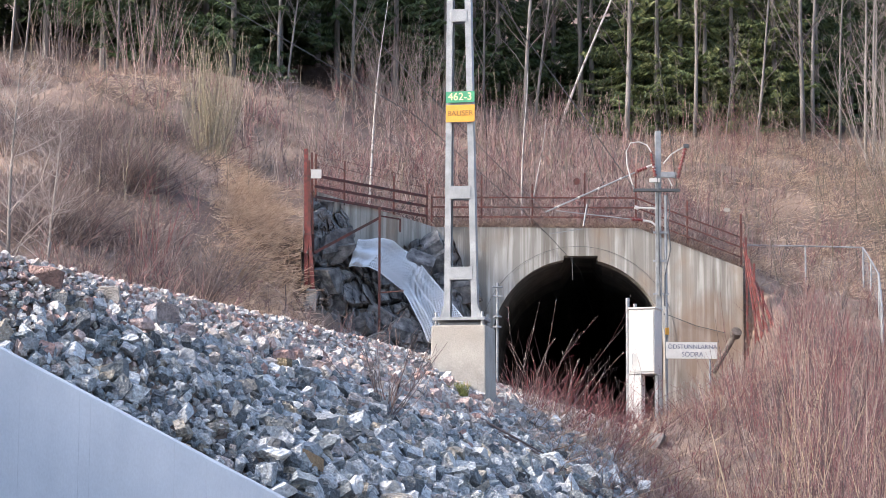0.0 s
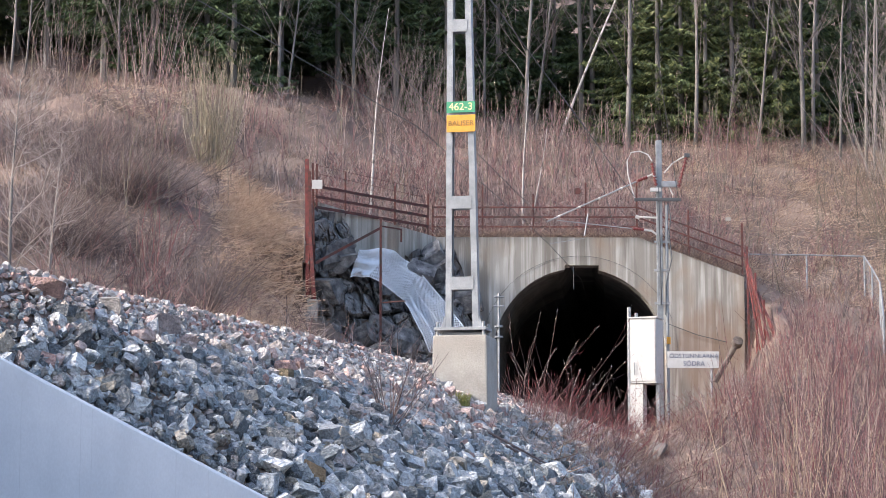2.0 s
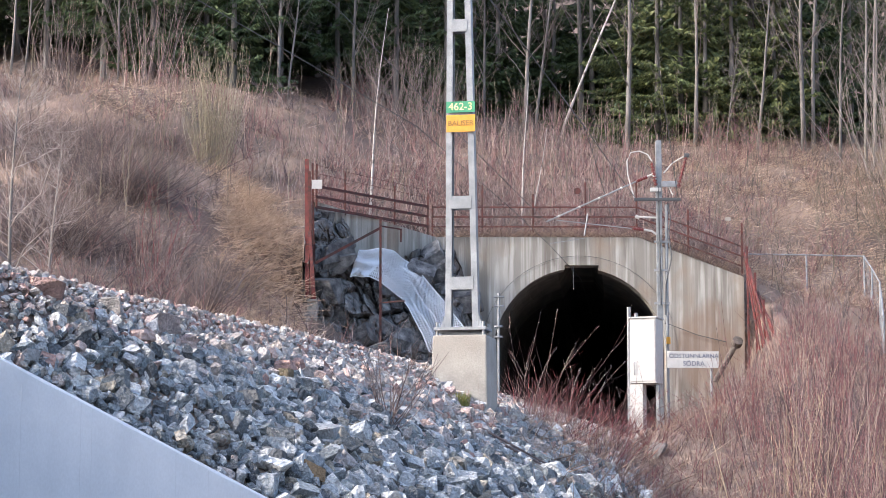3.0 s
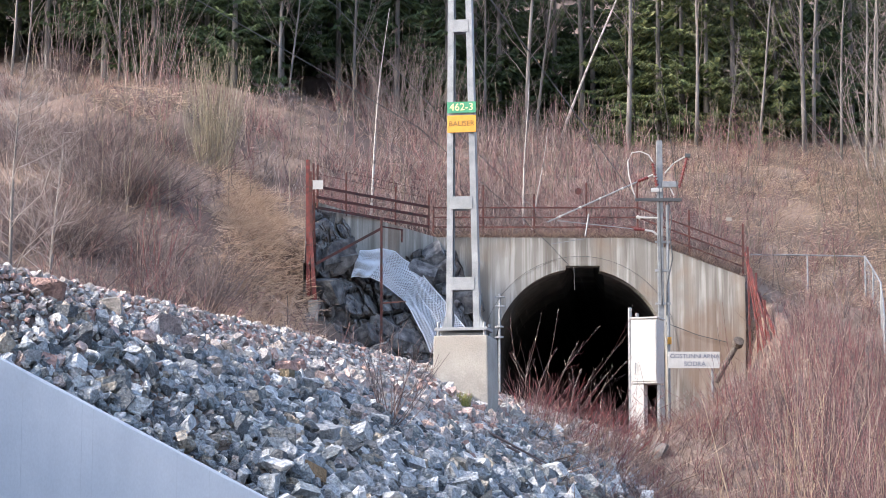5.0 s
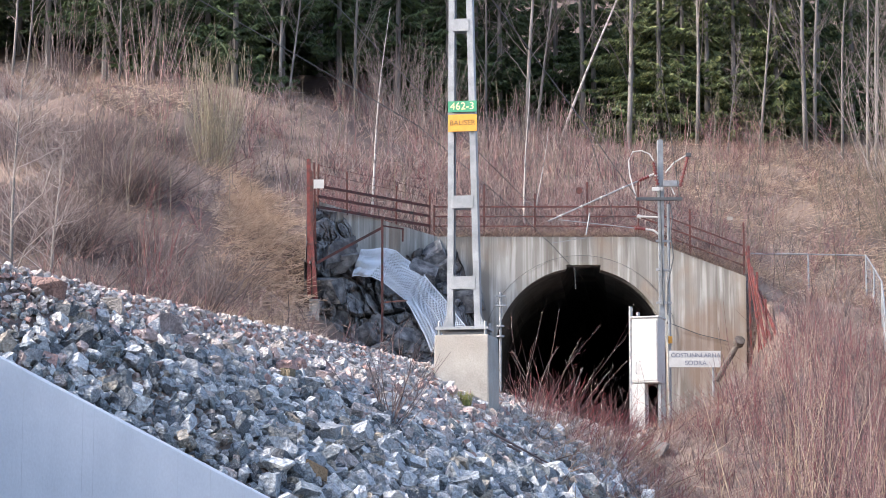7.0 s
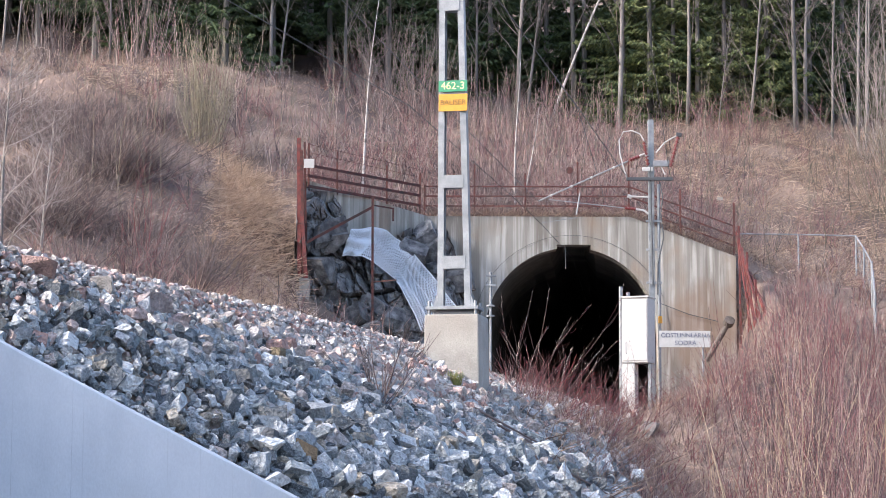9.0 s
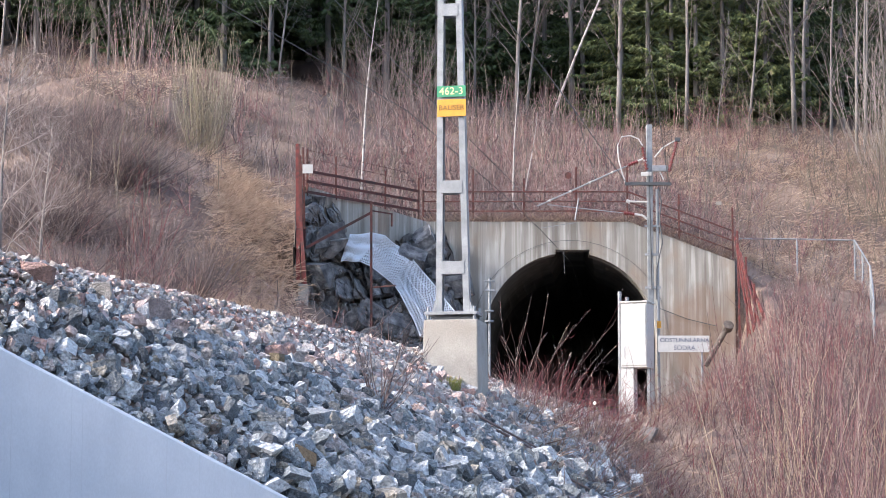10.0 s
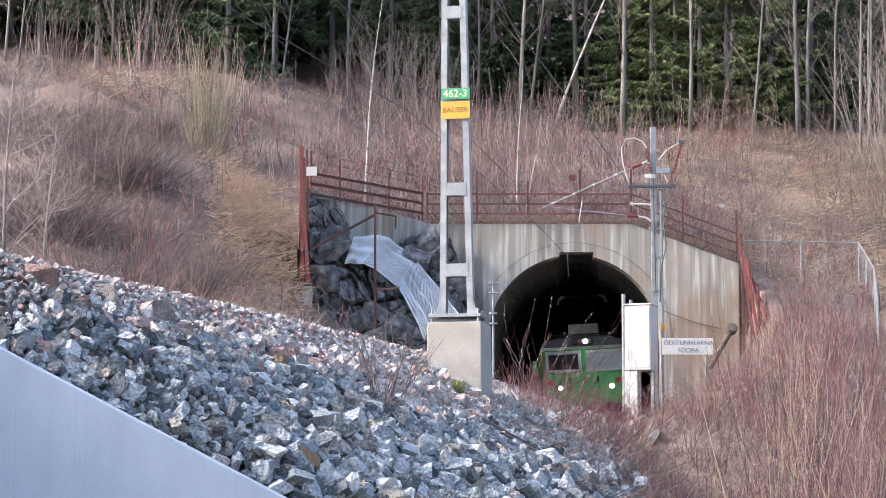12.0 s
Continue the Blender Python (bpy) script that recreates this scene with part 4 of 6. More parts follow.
# ---- galvanised mesh fence on the right-hand slope ----
def build_mesh_fence():
    f = thing("mesh_fence", "galvanised wire mesh fence with tubular top rail", "fence")
    corners = [(10.55, 78.0), (12.58, 78.0), (14.57, 78.0), (14.3, 75.2), (14.05, 72.6), (13.6, 70.0), (13.05, 67.0)]
    tops = [11.54, 11.52, 11.48, 10.72, 9.95, 9.15, 8.3]
    for (x, y), z in zip(corners, tops):
        part("post", tube(bmesh.new(), [(x, y, z - 2.4), (x, y, z + 0.03)], 0.035, 8), M_STEEL, f)
    a, b = [], []
    for k in range(len(corners) - 1):
        p, q = Vector((*corners[k], tops[k])), Vector((*corners[k + 1], tops[k + 1]))
        part("top_rail", tube(bmesh.new(), [p, q], 0.026, 8), M_STEEL, f)
        n = int((q - p).length / 0.07)
        for i in range(n):
            for s in (-1, 1):
                u0, u1 = i / n, i / n + s * 0.5
                if 0 <= u1 <= 1:
                    a.append(p.lerp(q, u0)[:])
                    e = p.lerp(q, u1)
                    b.append((e.x, e.y, e.z - 1.15))
    a, b = np.array(a), np.array(b)
    v, fs = strands(a, b, np.full(len(a), 0.0009), np.zeros((len(a), 3)), 1, 1.0)
    ob = new("wire_mesh", from_arrays("wire_mesh", v, fs, M_STEEL))
    ob.parent = f


build_mesh_fence()


# ---- second mast with cantilever, wires ----
M_INSULATOR = plain("brown_glazed_insulator", (0.15, 0.028, 0.024), 0.3)


def ribbed(bm, a, b, r0, r1, n):
    a, b = Vector(a), Vector(b)
    tube(bm, [a, b], r0, 8)
    for k in range(n):
        c = a.lerp(b, (k + 0.5) / n)
        d = (b - a).normalized() * 0.02
        tube(bm, [c - d, c + d], r1, 10)
    return bm


def build_portal_mast():
    m = thing("cantilever_mast", "grey steel mast at the tunnel mouth with catenary arm", "mast")
    part("pole", box(bmesh.new(), (6.37, 66.92, 4.2), (6.54, 67.1, 13.55), 0.015), M_STEEL, m)
    part("cable_pipe", tube(bmesh.new(), [(6.66, 66.9, 4.2), (6.66, 66.9, 11.6)], 0.045, 8), M_STEEL, m)
    for z in (8.62, 9.6, 10.45):
        part("clamp", box(bmesh.new(), (6.28, 66.84, z), (6.74, 66.88, z + 0.07), 0.01), M_STEEL, m)
    bm = tube(bmesh.new(), [(6.70, 66.85, 11.65), (6.78, 66.85, 11.2), (6.72, 66.85, 10.7), (6.80, 66.85, 10.0), (6.62, 66.85, 9.2), (6.60, 66.85, 8.3)], 0.02, 6)
    part("cable", bm, M_DARK, m)
    part("down_cable", tube(bmesh.new(), [(6.42, 66.82, 12.1), (6.44, 66.82, 10.6), (6.47, 66.84, 8.6)], 0.025, 6), M_DARK, m)
    part("cross_arm", box(bmesh.new(), (5.70, 66.78, 11.70), (7.08, 66.88, 11.79), 0.01), M_DARK, m)
    part("collar", box(bmesh.new(), (6.18, 66.80, 11.98), (6.50, 66.88, 12.10), 0.02), M_WHITE, m)
    part("collar", box(bmesh.new(), (6.52, 66.80, 12.12), (6.98, 66.88, 12.30), 0.02), M_STEEL, m)
    arm = part("cantilever_tube", tube(bmesh.new(), [(5.76, 66.85, 12.28), (3.10, 66.85, 11.07)], 0.024, 8), M_STEEL, m)
    for k in (0.15, 0.4, 0.62, 0.85):
        p = Vector((5.76, 66.85, 12.28)).lerp(Vector((3.10, 66.85, 11.07)), k)
        part("sleeve", tube(bmesh.new(), [p, p + Vector((-0.055, 0, -0.025))], 0.036, 8), M_WHITE, arm)
    part("arm_insulator", ribbed(bmesh.new(), (6.10, 66.85, 12.42), (5.80, 66.85, 12.30), 0.035, 0.06, 4), M_INSULATOR, m, "red-brown ribbed insulator")
    part("arm_bracket", tube(bmesh.new(), [(6.36, 66.85, 12.36), (6.25, 66.85, 12.50), (6.10, 66.85, 12.43)], 0.035, 7), M_WHITE, m)
    st = part("steady_arm", tube(bmesh.new(), [(5.62, 66.85, 10.88), (3.40, 66.85, 11.12)], 0.016, 7), M_STEEL, m)
    part("drop_arm", tube(bmesh.new(), [(4.33, 66.83, 11.32), (4.22, 66.83, 10.66)], 0.024, 7), M_STEEL, st)
    part("drop_arm", tube(bmesh.new(), [(4.22, 66.83, 10.58), (3.20, 66.83, 10.42)], 0.010, 6), M_STEEL, st)
    part("steady_insulator", ribbed(bmesh.new(), (5.98, 66.85, 10.84), (5.66, 66.85, 10.87), 0.035, 0.055, 4), M_INSULATOR, m, "red-brown ribbed insulator")
    part("steady_bracket", tube(bmesh.new(), [(6.36, 66.85, 10.70), (6.22, 66.85, 10.80), (5.98, 66.85, 10.84)], 0.035, 7), M_WHITE, m)
    part("short_arm", tube(bmesh.new(), [(6.36, 66.85, 11.20), (5.86, 66.85, 11.22)], 0.03, 7), M_WHITE, m)
    part("knob", tube(bmesh.new(), [(5.86, 66.85, 11.19), (5.74, 66.85, 11.25)], 0.055, 8), M_WHITE, m)
    part("line_insulator", ribbed(bmesh.new(), (7.26, 66.85, 13.02), (7.02, 66.85, 12.10), 0.03, 0.065, 8), M_INSULATOR, m, "red-brown ribbed insulator")
    part("pole_insulator", ribbed(bmesh.new(), (6.24, 66.85, 12.85), (6.36, 66.85, 12.15), 0.03, 0.06, 7), M_INSULATOR, m, "red-brown ribbed insulator")
    part("stay_arm", tube(bmesh.new(), [(6.60, 66.9, 12.55), (6.85, 66.9, 12.85), (7.28, 66.88, 13.10)], 0.022, 7), M_WHITE, m)
    part("stay_cap", box(bmesh.new(), (7.20, 66.8, 13.02), (7.36, 66.92, 13.14), 0.02), M_DARK, m)
    part("stay_arm", tube(bmesh.new(), [(6.66, 66.88, 12.3), (6.86, 66.86, 11.88)], 0.022, 7), M_WHITE, m)
    bm = tube(bmesh.new(), [(5.72, 66.84, 11.78), (5.62, 66.84, 12.1), (5.52, 66.84, 12.5), (5.50, 66.84, 12.9), (5.62, 66.84, 13.16), (5.88, 66.84, 13.2), (6.12, 66.84, 13.1), (6.24, 66.84, 12.9)], 0.02, 7)
    part("jumper_loop", bm, M_WHITE, m, "pale looping jumper cable")
    part("yellow_tag", box(bmesh.new(), (6.62, 66.82, 7.45), (6.74, 66.85, 7.66), 0.005), M_YELLOW_PLATE, m)


build_portal_mast()


def wire(name, label, points, r=0.009):
    ob = new(name, mesh_of(name, tube(bmesh.new(), points, r, 5), M_DARK))
    return tagged(ob, label, "wire")


def build_wires():
    def sag(a, b, n, drop):
        a, b = Vector(a), Vector(b)
        return [a.lerp(b, k / n) - Vector((0, 0, drop * 4 * (k / n) * (1 - k / n))) for k in range(n + 1)]

    wire("messenger_wire", "dark catenary messenger wire above the track", sag((3.12, 66.85, 11.05), (-1.95, 40, 11.2), 6, 0.05) + sag((-1.95, 40, 11.2), (-8.6, 20, 11.5), 4, 0)[1:], 0.008)
    wire("contact_wire", "dark contact wire running into the tunnel", [(9.0, 120, 10.15), (4.55, 74, 10.2), (3.2, 66.8, 10.36), (1.95, 59.7, 10.3), (-0.52, 47.2, 10.3), (-2.7, 40, 10.3), (-8.9, 20, 10.3)], 0.008)
    wire("feeder_wire", "dark feeder cable reaching the mast", sag((5.74, 66.8, 11.78), (3.7, 58.5, 12.42), 4, 0.02) + [(0.4, 44, 13.0), (-5.5, 20, 13.2)], 0.011)
    wire("feeder_wire", "dark feeder cable reaching the mast", [(5.5, 72.0, 11.7), (3.75, 58.7, 12.38), (0.5, 44, 12.9), (-5.4, 20, 13.1)], 0.009)
    wire("feeder_wire", "dark feeder cable passing over the mast", [(7.0, 66.8, 11.80), (6.25, 62, 12.9), (5.2, 55, 14.2)], 0.010)
    wire("bonding_cable", "thin cable sagging across the portal wall", [(6.70, 66.95, 8.3), (6.9, 70, 8.35), (7.3, 72.9, 8.62), (8.2, 72.93, 8.28), (9.15, 72.93, 8.05)], 0.011)
    bm_pts = [(AX + (AR + 0.40) * math.cos(w), PORTAL - 0.03, AZ + (AR + 0.40) * math.sin(w)) for w in np.linspace(math.pi * 1.0, math.pi * 0.12, 26)]
    wire("arch_cable", "thin cable clipped along the tunnel arch", bm_pts, 0.006)
    wire("hanging_cable", "short cable end hanging in the tunnel mouth", [(4.22, 72.6, 10.45), (4.23, 72.6, 9.7)], 0.009)


build_wires()


# ---- name board, lamp and signal post ----
def build_name_board():
    b = thing("name_board", "white name board with dark lettering on a post", "sign", at=pose(6.86, 62, 6.6, 0, 0, 0))
    part("board", box(bmesh.new(), (-0.70, -0.012, -0.225), (0.70, 0.012, 0.225), 0.006), M_WHITE, b)
    for text, z in (("ÖDSTUNNLARNA", 0.095), ("SÖDRA", -0.115)):
        t = new("lettering", lettering(text, 0.18 if z < 0 else 0.166, M_BLUE_TEXT))
        t.parent = b
        t.matrix_basis = pose(0.02, -0.016, z, 90, 0, 0)
    for x in (0.5,):
        part("post", tube(bmesh.new(), [(x, 0.045, -3.4), (x, 0.045, 0.2)], 0.03, 8), M_STEEL, b)


build_name_board()


def build_small_fixtures():
    s = thing("insulated_post", "small grey steel post with disc insulators", "post")
    part("pole", tube(bmesh.new(), [(1.66, 66.0, 4.2), (1.66, 66.0, 8.85)], 0.035, 8), M_STEEL, s)
    for z in (7.55, 7.85):
        part("disc", tube(bmesh.new(), [(1.66, 66.0, z), (1.66, 66.0, z + 0.05)], 0.12, 12), M_STEEL, s)
    for z in (8.45, 8.72):
        part("bracket", box(bmesh.new(), (1.52, 65.95, z), (1.82, 66.05, z + 0.05), 0.01), M_STEEL, s)
    p = thing("drain_pipe", "stained leaning drain pipe with round mouth", "pipe")
    part("pipe", tube(bmesh.new(), [(9.30, 71.2, 7.95), (8.55, 71.2, 6.65)], 0.09, 12), M_PIPE, p)
    part("mouth", tube(bmesh.new(), [(9.24, 71.22, 7.82), (9.28, 71.06, 7.94)], 0.17, 14), M_PIPE, p, "round pipe mouth")


build_small_fixtures()


# ---- stones of the bank ----
def turns(n, tilt):
    """Random rotation matrices, n x 3 x 3."""
    q = rng.normal(size=(n, 4))
    q[:, 1:3] *= tilt
    q /= np.linalg.norm(q, axis=1)[:, None]
    w, x, y, z = q.T
    return np.stack([np.stack([1 - 2 * (y * y + z * z), 2 * (x * y - z * w), 2 * (x * z + y * w)], -1),
                     np.stack([2 * (x * y + z * w), 1 - 2 * (x * x + z * z), 2 * (y * z - x * w)], -1),
                     np.stack([2 * (x * z - y * w), 2 * (y * z + x * w), 1 - 2 * (x * x + y * y)], -1)], 1)


SHAPES = [mesh_of("stone", stone_shape(k, 0.20 + 0.035 * (k % 5)), M_STONE_PIECE) for k in range(28)]


def behind_wing_wall(x, y):
    """Metres behind the front of the near wing wall."""
    ax, ay, bx, by = -5.3, 20.23, 1.2, 22.1
    L = math.hypot(bx - ax, by - ay)
    return ((bx - ax) * (y - ay) - (by - ay) * (x - ax)) / L


def build_stones():
    # one stone to a place, packed side by side: small above, larger towards the foot
    ys, ds, base = [], [], []
    for d0, d1, step in ((2.1, 3.6, 0.068), (3.6, 5.4, 0.074), (5.4, 9.6, 0.098)):
        gy, gd = np.meshgrid(np.arange(20.3, 58 if d0 < 3 else 44.5, step * 1.12), np.arange(d0, d1, step))
        m = gy.size
        ys.append(gy.ravel() + rng.normal(size=m) * step * 0.26)
        ds.append(gd.ravel() + rng.normal(size=m) * step * 0.26)
        base.append(np.full(m, step * 1.16))
    y, d, base = np.concatenate(ys), np.concatenate(ds), np.concatenate(base)
    n = len(y)
    x = track_x(y) + d
    # stones thin out where the bank is grown over, towards the foot and the portal
    right_edge = 9.2 - np.clip((y - 27) / 8.5, 0, 1) * 4.0 - np.clip((y - 36) / 7, 0, 1) * 1.2
    keep = (behind_wing_wall(x, y) > 0.42) & (np.where(d < 3.4, True, d < right_edge + rng.normal(size=n) * 0.5)) & (rng.random(n) < np.where(d < 3.4, np.clip((58 - y) / 14, 0.3, 1), np.clip((46 - y) / 6, 0.2, 1)))
    keep &= ~((np.abs(x - 0.34) < 0.5) & (np.abs(y - 35) < 0.5))
    x, y, d, base = x[keep], y[keep], d[keep], base[keep]
    n = len(x)
    size = base * (0.55 + 0.75 * rng.random(n)) * np.where((d < 5.4) & (y < 26), 0.92, 1.0) * np.where(d < 3.4, 0.85, 1 + 1.1 * rng.random(n) ** 4) * np.where(y > 38, 0.8, 1.0)
    z = land(x, y) + size * (rng.random(n) * 0.75 - 0.05)
    rot = turns(n, 0.62)
    # the nearest few hundred are pieces of their own
    order = np.argsort((y - 20) + np.abs(x + 0.5) * 0.8)
    near, rest = order[:300], order[300:]
    for k in near:
        ob = new("stone", SHAPES[int(k) % len(SHAPES)])
        ob.parent = ground
        m = Matrix([[*(rot[k][i] * size[k] * 1.12), p] for i, p in enumerate((x[k], y[k], z[k] + 0.02))] + [[0, 0, 0, 1]])
        ob.matrix_basis = m
    top = d < 3.35 + 1.15 * np.clip((y - 22) / 8, 0, 1) + 0.45 * rng.normal(size=n)
    for name, label, mat, pick in (("broken_stone_bank", "bank of sharp grey broken stone", M_STONE, rest[~top[rest]]),
                                   ("track_ballast", "pale pinkish ballast along the embankment shoulder", M_BALLAST, rest[top[rest]])):
        parts = []
        which = rng.integers(0, len(SHAPES), len(pick))
        for s, me in enumerate(SHAPES):
            idx = pick[which == s]
            v = np.array([p.co for p in me.vertices])
            f = np.array([p.vertices[:] for p in me.polygons])
            vs = np.einsum("nij,vj->nvi", rot[idx], v) * size[idx][:, None, None] * 1.12 + np.stack([x, y, z], 1)[idx][:, None]
            fs = f[None] + (np.arange(len(idx)) * len(v))[:, None, None]
            parts.append((vs.reshape(-1, 3), fs.reshape(-1, 3)))
        v, f = merged(parts)
        ob = new(name, from_arrays(name, v, f, mat, True))
        tagged(ob, label, "stones", kind="stuff")


build_stones()


def build_boulders():
    """Single stones that stand out by their size or colour."""
    for k, (x, y, size, c, label, tilt) in enumerate((
            (-3.98, 22.8, 0.46, (0.40, 0.255, 0.22), "large pinkish boulder on the stone bank", 10), (-1.27, 22.72, 0.36, (0.34, 0.225, 0.125), "upright tan stone on the bank", 75),
            (-1.82, 26.3, 0.42, (0.26, 0.205, 0.13), "mossy brown boulder on the bank", 5), (-2.62, 23.3, 0.44, (0.36, 0.37, 0.38), "large pale grey boulder on the bank", 15),
            (-1.68, 22.45, 0.42, (0.12, 0.13, 0.145), "dark grey boulder on the bank", 20), (-2.05, 23.8, 0.40, (0.17, 0.17, 0.165), "dark grey boulder on the bank", 40),
            (-3.05, 24.5, 0.50, (0.44, 0.36, 0.34), "long pale pink slab on the shoulder", 6), (-0.52, 25.3, 0.40, (0.35, 0.36, 0.37), "large pale grey boulder on the bank", 25),
            (0.55, 29.5, 0.40, (0.38, 0.38, 0.375), "large pale grey boulder on the bank", 12), (-3.5, 24.0, 0.40, (0.45, 0.42, 0.40), "pale pink slab on the shoulder", 8),
            (-1.3, 24.6, 0.44, (0.40, 0.41, 0.42), "large pale grey boulder on the bank", 18), (1.3, 31.2, 0.36, (0.36, 0.25, 0.20), "rusty brown stone on the bank", 15),
            (4.55, 48.4, 0.75, (0.25, 0.22, 0.205), "long grey stone half hidden in dead weeds", 8), (2.25, 41.9, 0.42, (0.38, 0.35, 0.33), "pale stone half hidden in dead weeds", 12))):
        bm = stone_shape(200 + k, 0.36)
        size *= 0.60
        bmesh.ops.scale(bm, vec=(size * 1.2, size, size), verts=bm.verts)
        m = material("boulder_rock", [v * 0.7 for v in c], c, 16, 0.85, 0, 1.0, 40, third=[v * 0.55 for v in c], bump_distance=0.05, grain=0.55)
        ob = new("boulder", mesh_of("boulder", bm, m))
        ob.matrix_basis = pose(x, y, float(land(x, y)) + size * (0.28 if y < 40 else 0.05), tilt, tilt * 0.3, 37 * k)
        tagged(ob, label, "stone", "boulders of the stone bank")


build_boulders()


# ---- thickets and dry grass ----
def scatter(n, xr, yr):
    return xr[0] + (xr[1] - xr[0]) * rng.random(n), yr[0] + (yr[1] - yr[0]) * rng.random(n)


def stems(x, y, height, radius, lean, segs=2, twigs=2, twig_len=0.35, spread=0.5, ground_z=None, up=0.9):
    """Stems at x, y with side twigs. Returns verts and faces."""
    n = len(x)
    z = (land(x, y) if ground_z is None else ground_z) - 0.05
    base = np.stack([x, y, z], 1)
    tip = base + np.stack([rng.normal(size=n) * lean, rng.normal(size=n) * lean, np.ones(n)], 1) * height[:, None]
    bow = rng.normal(size=(n, 3)) * (height * 0.05)[:, None]
    out = [strands(base, tip, radius, bow, segs)]
    for _ in range(twigs):
        t = 0.25 + 0.7 * rng.random(n)
        b = base + (tip - base) * t[:, None] + bow * (4 * t * (1 - t))[:, None]
        w = rng.random(n) * 2 * math.pi
        ln = height * twig_len * (0.5 + rng.random(n)) * (1.15 - t)
        e = b + np.stack([np.cos(w) * spread, np.sin(w) * spread, np.full(n, up)], 1) * ln[:, None]
        out.append(strands(b, e, radius * 0.6, rng.normal(size=(n, 3)) * 0.03, 1))
    return merged(out)


def clumped(n, xr, yr, f, bias):
    x, y = scatter(n, xr, yr)
    keep = rng.random(n) < np.clip(bias + wobble(x, y, f) * 0.9, 0.06, 1)
    return x[keep], y[keep]


def off_track(x, y, a=-4.2, b=3.0):
    d = x - track_x(y)
    return ~((d > a) & (d < b) & (y < PORTAL + 0.8)) & ~((np.abs(x - 4.5) < 5.2) & (y > 72) & (y < 73.9))


def shrubs(cx, cy, per, height, radius, fan, segs=2, twigs=2, twig_len=0.4, wild=0.8, bend=0.10):
    """Clumps of stems fanning out from centres. Returns verts and faces."""
    n = len(cx) * per
    k = np.repeat(np.arange(len(cx)), per)
    w = rng.random(n) * 2 * math.pi
    x, y = cx[k] + np.cos(w) * 0.12 * rng.random(n), cy[k] + np.sin(w) * 0.12 * rng.random(n)
    h = height[k] * (0.45 + 0.65 * rng.random(n))
    base = np.stack([x, y, land(x, y) - 0.05], 1)
    sp = fan * rng.random(n) ** 0.7
    tip = base + np.stack([np.cos(w) * sp, np.sin(w) * sp, 0.75 + 0.3 * rng.random(n)], 1) * h[:, None]
    bow = rng.normal(size=(n, 3)) * (h * bend)[:, None]
    r = radius * (0.6 + 0.8 * rng.random(n))
    out = [strands(base, tip, r, bow, segs)]
    for _ in range(twigs):
        t = 0.3 + 0.65 * rng.random(n)
        b = base + (tip - base) * t[:, None] + bow * (4 * t * (1 - t))[:, None]
        d = (tip - base) / h[:, None]
        ln = h * twig_len * (0.4 + rng.random(n)) * (1.2 - t)
        e = b + (d * 0.7 + rng.normal(size=(n, 3)) * wild) * ln[:, None]
        out.append(strands(b, e, r * 0.6, np.zeros((n, 3)), 1))
    return merged(out)


M_GOLD_GRASS = palette("golden_dead_grass", [(0.57, 0.435, 0.33), (0.47, 0.35, 0.265), (0.64, 0.505, 0.395), (0.31, 0.22, 0.168), (0.53, 0.385, 0.285)], True, 0.9, 3)


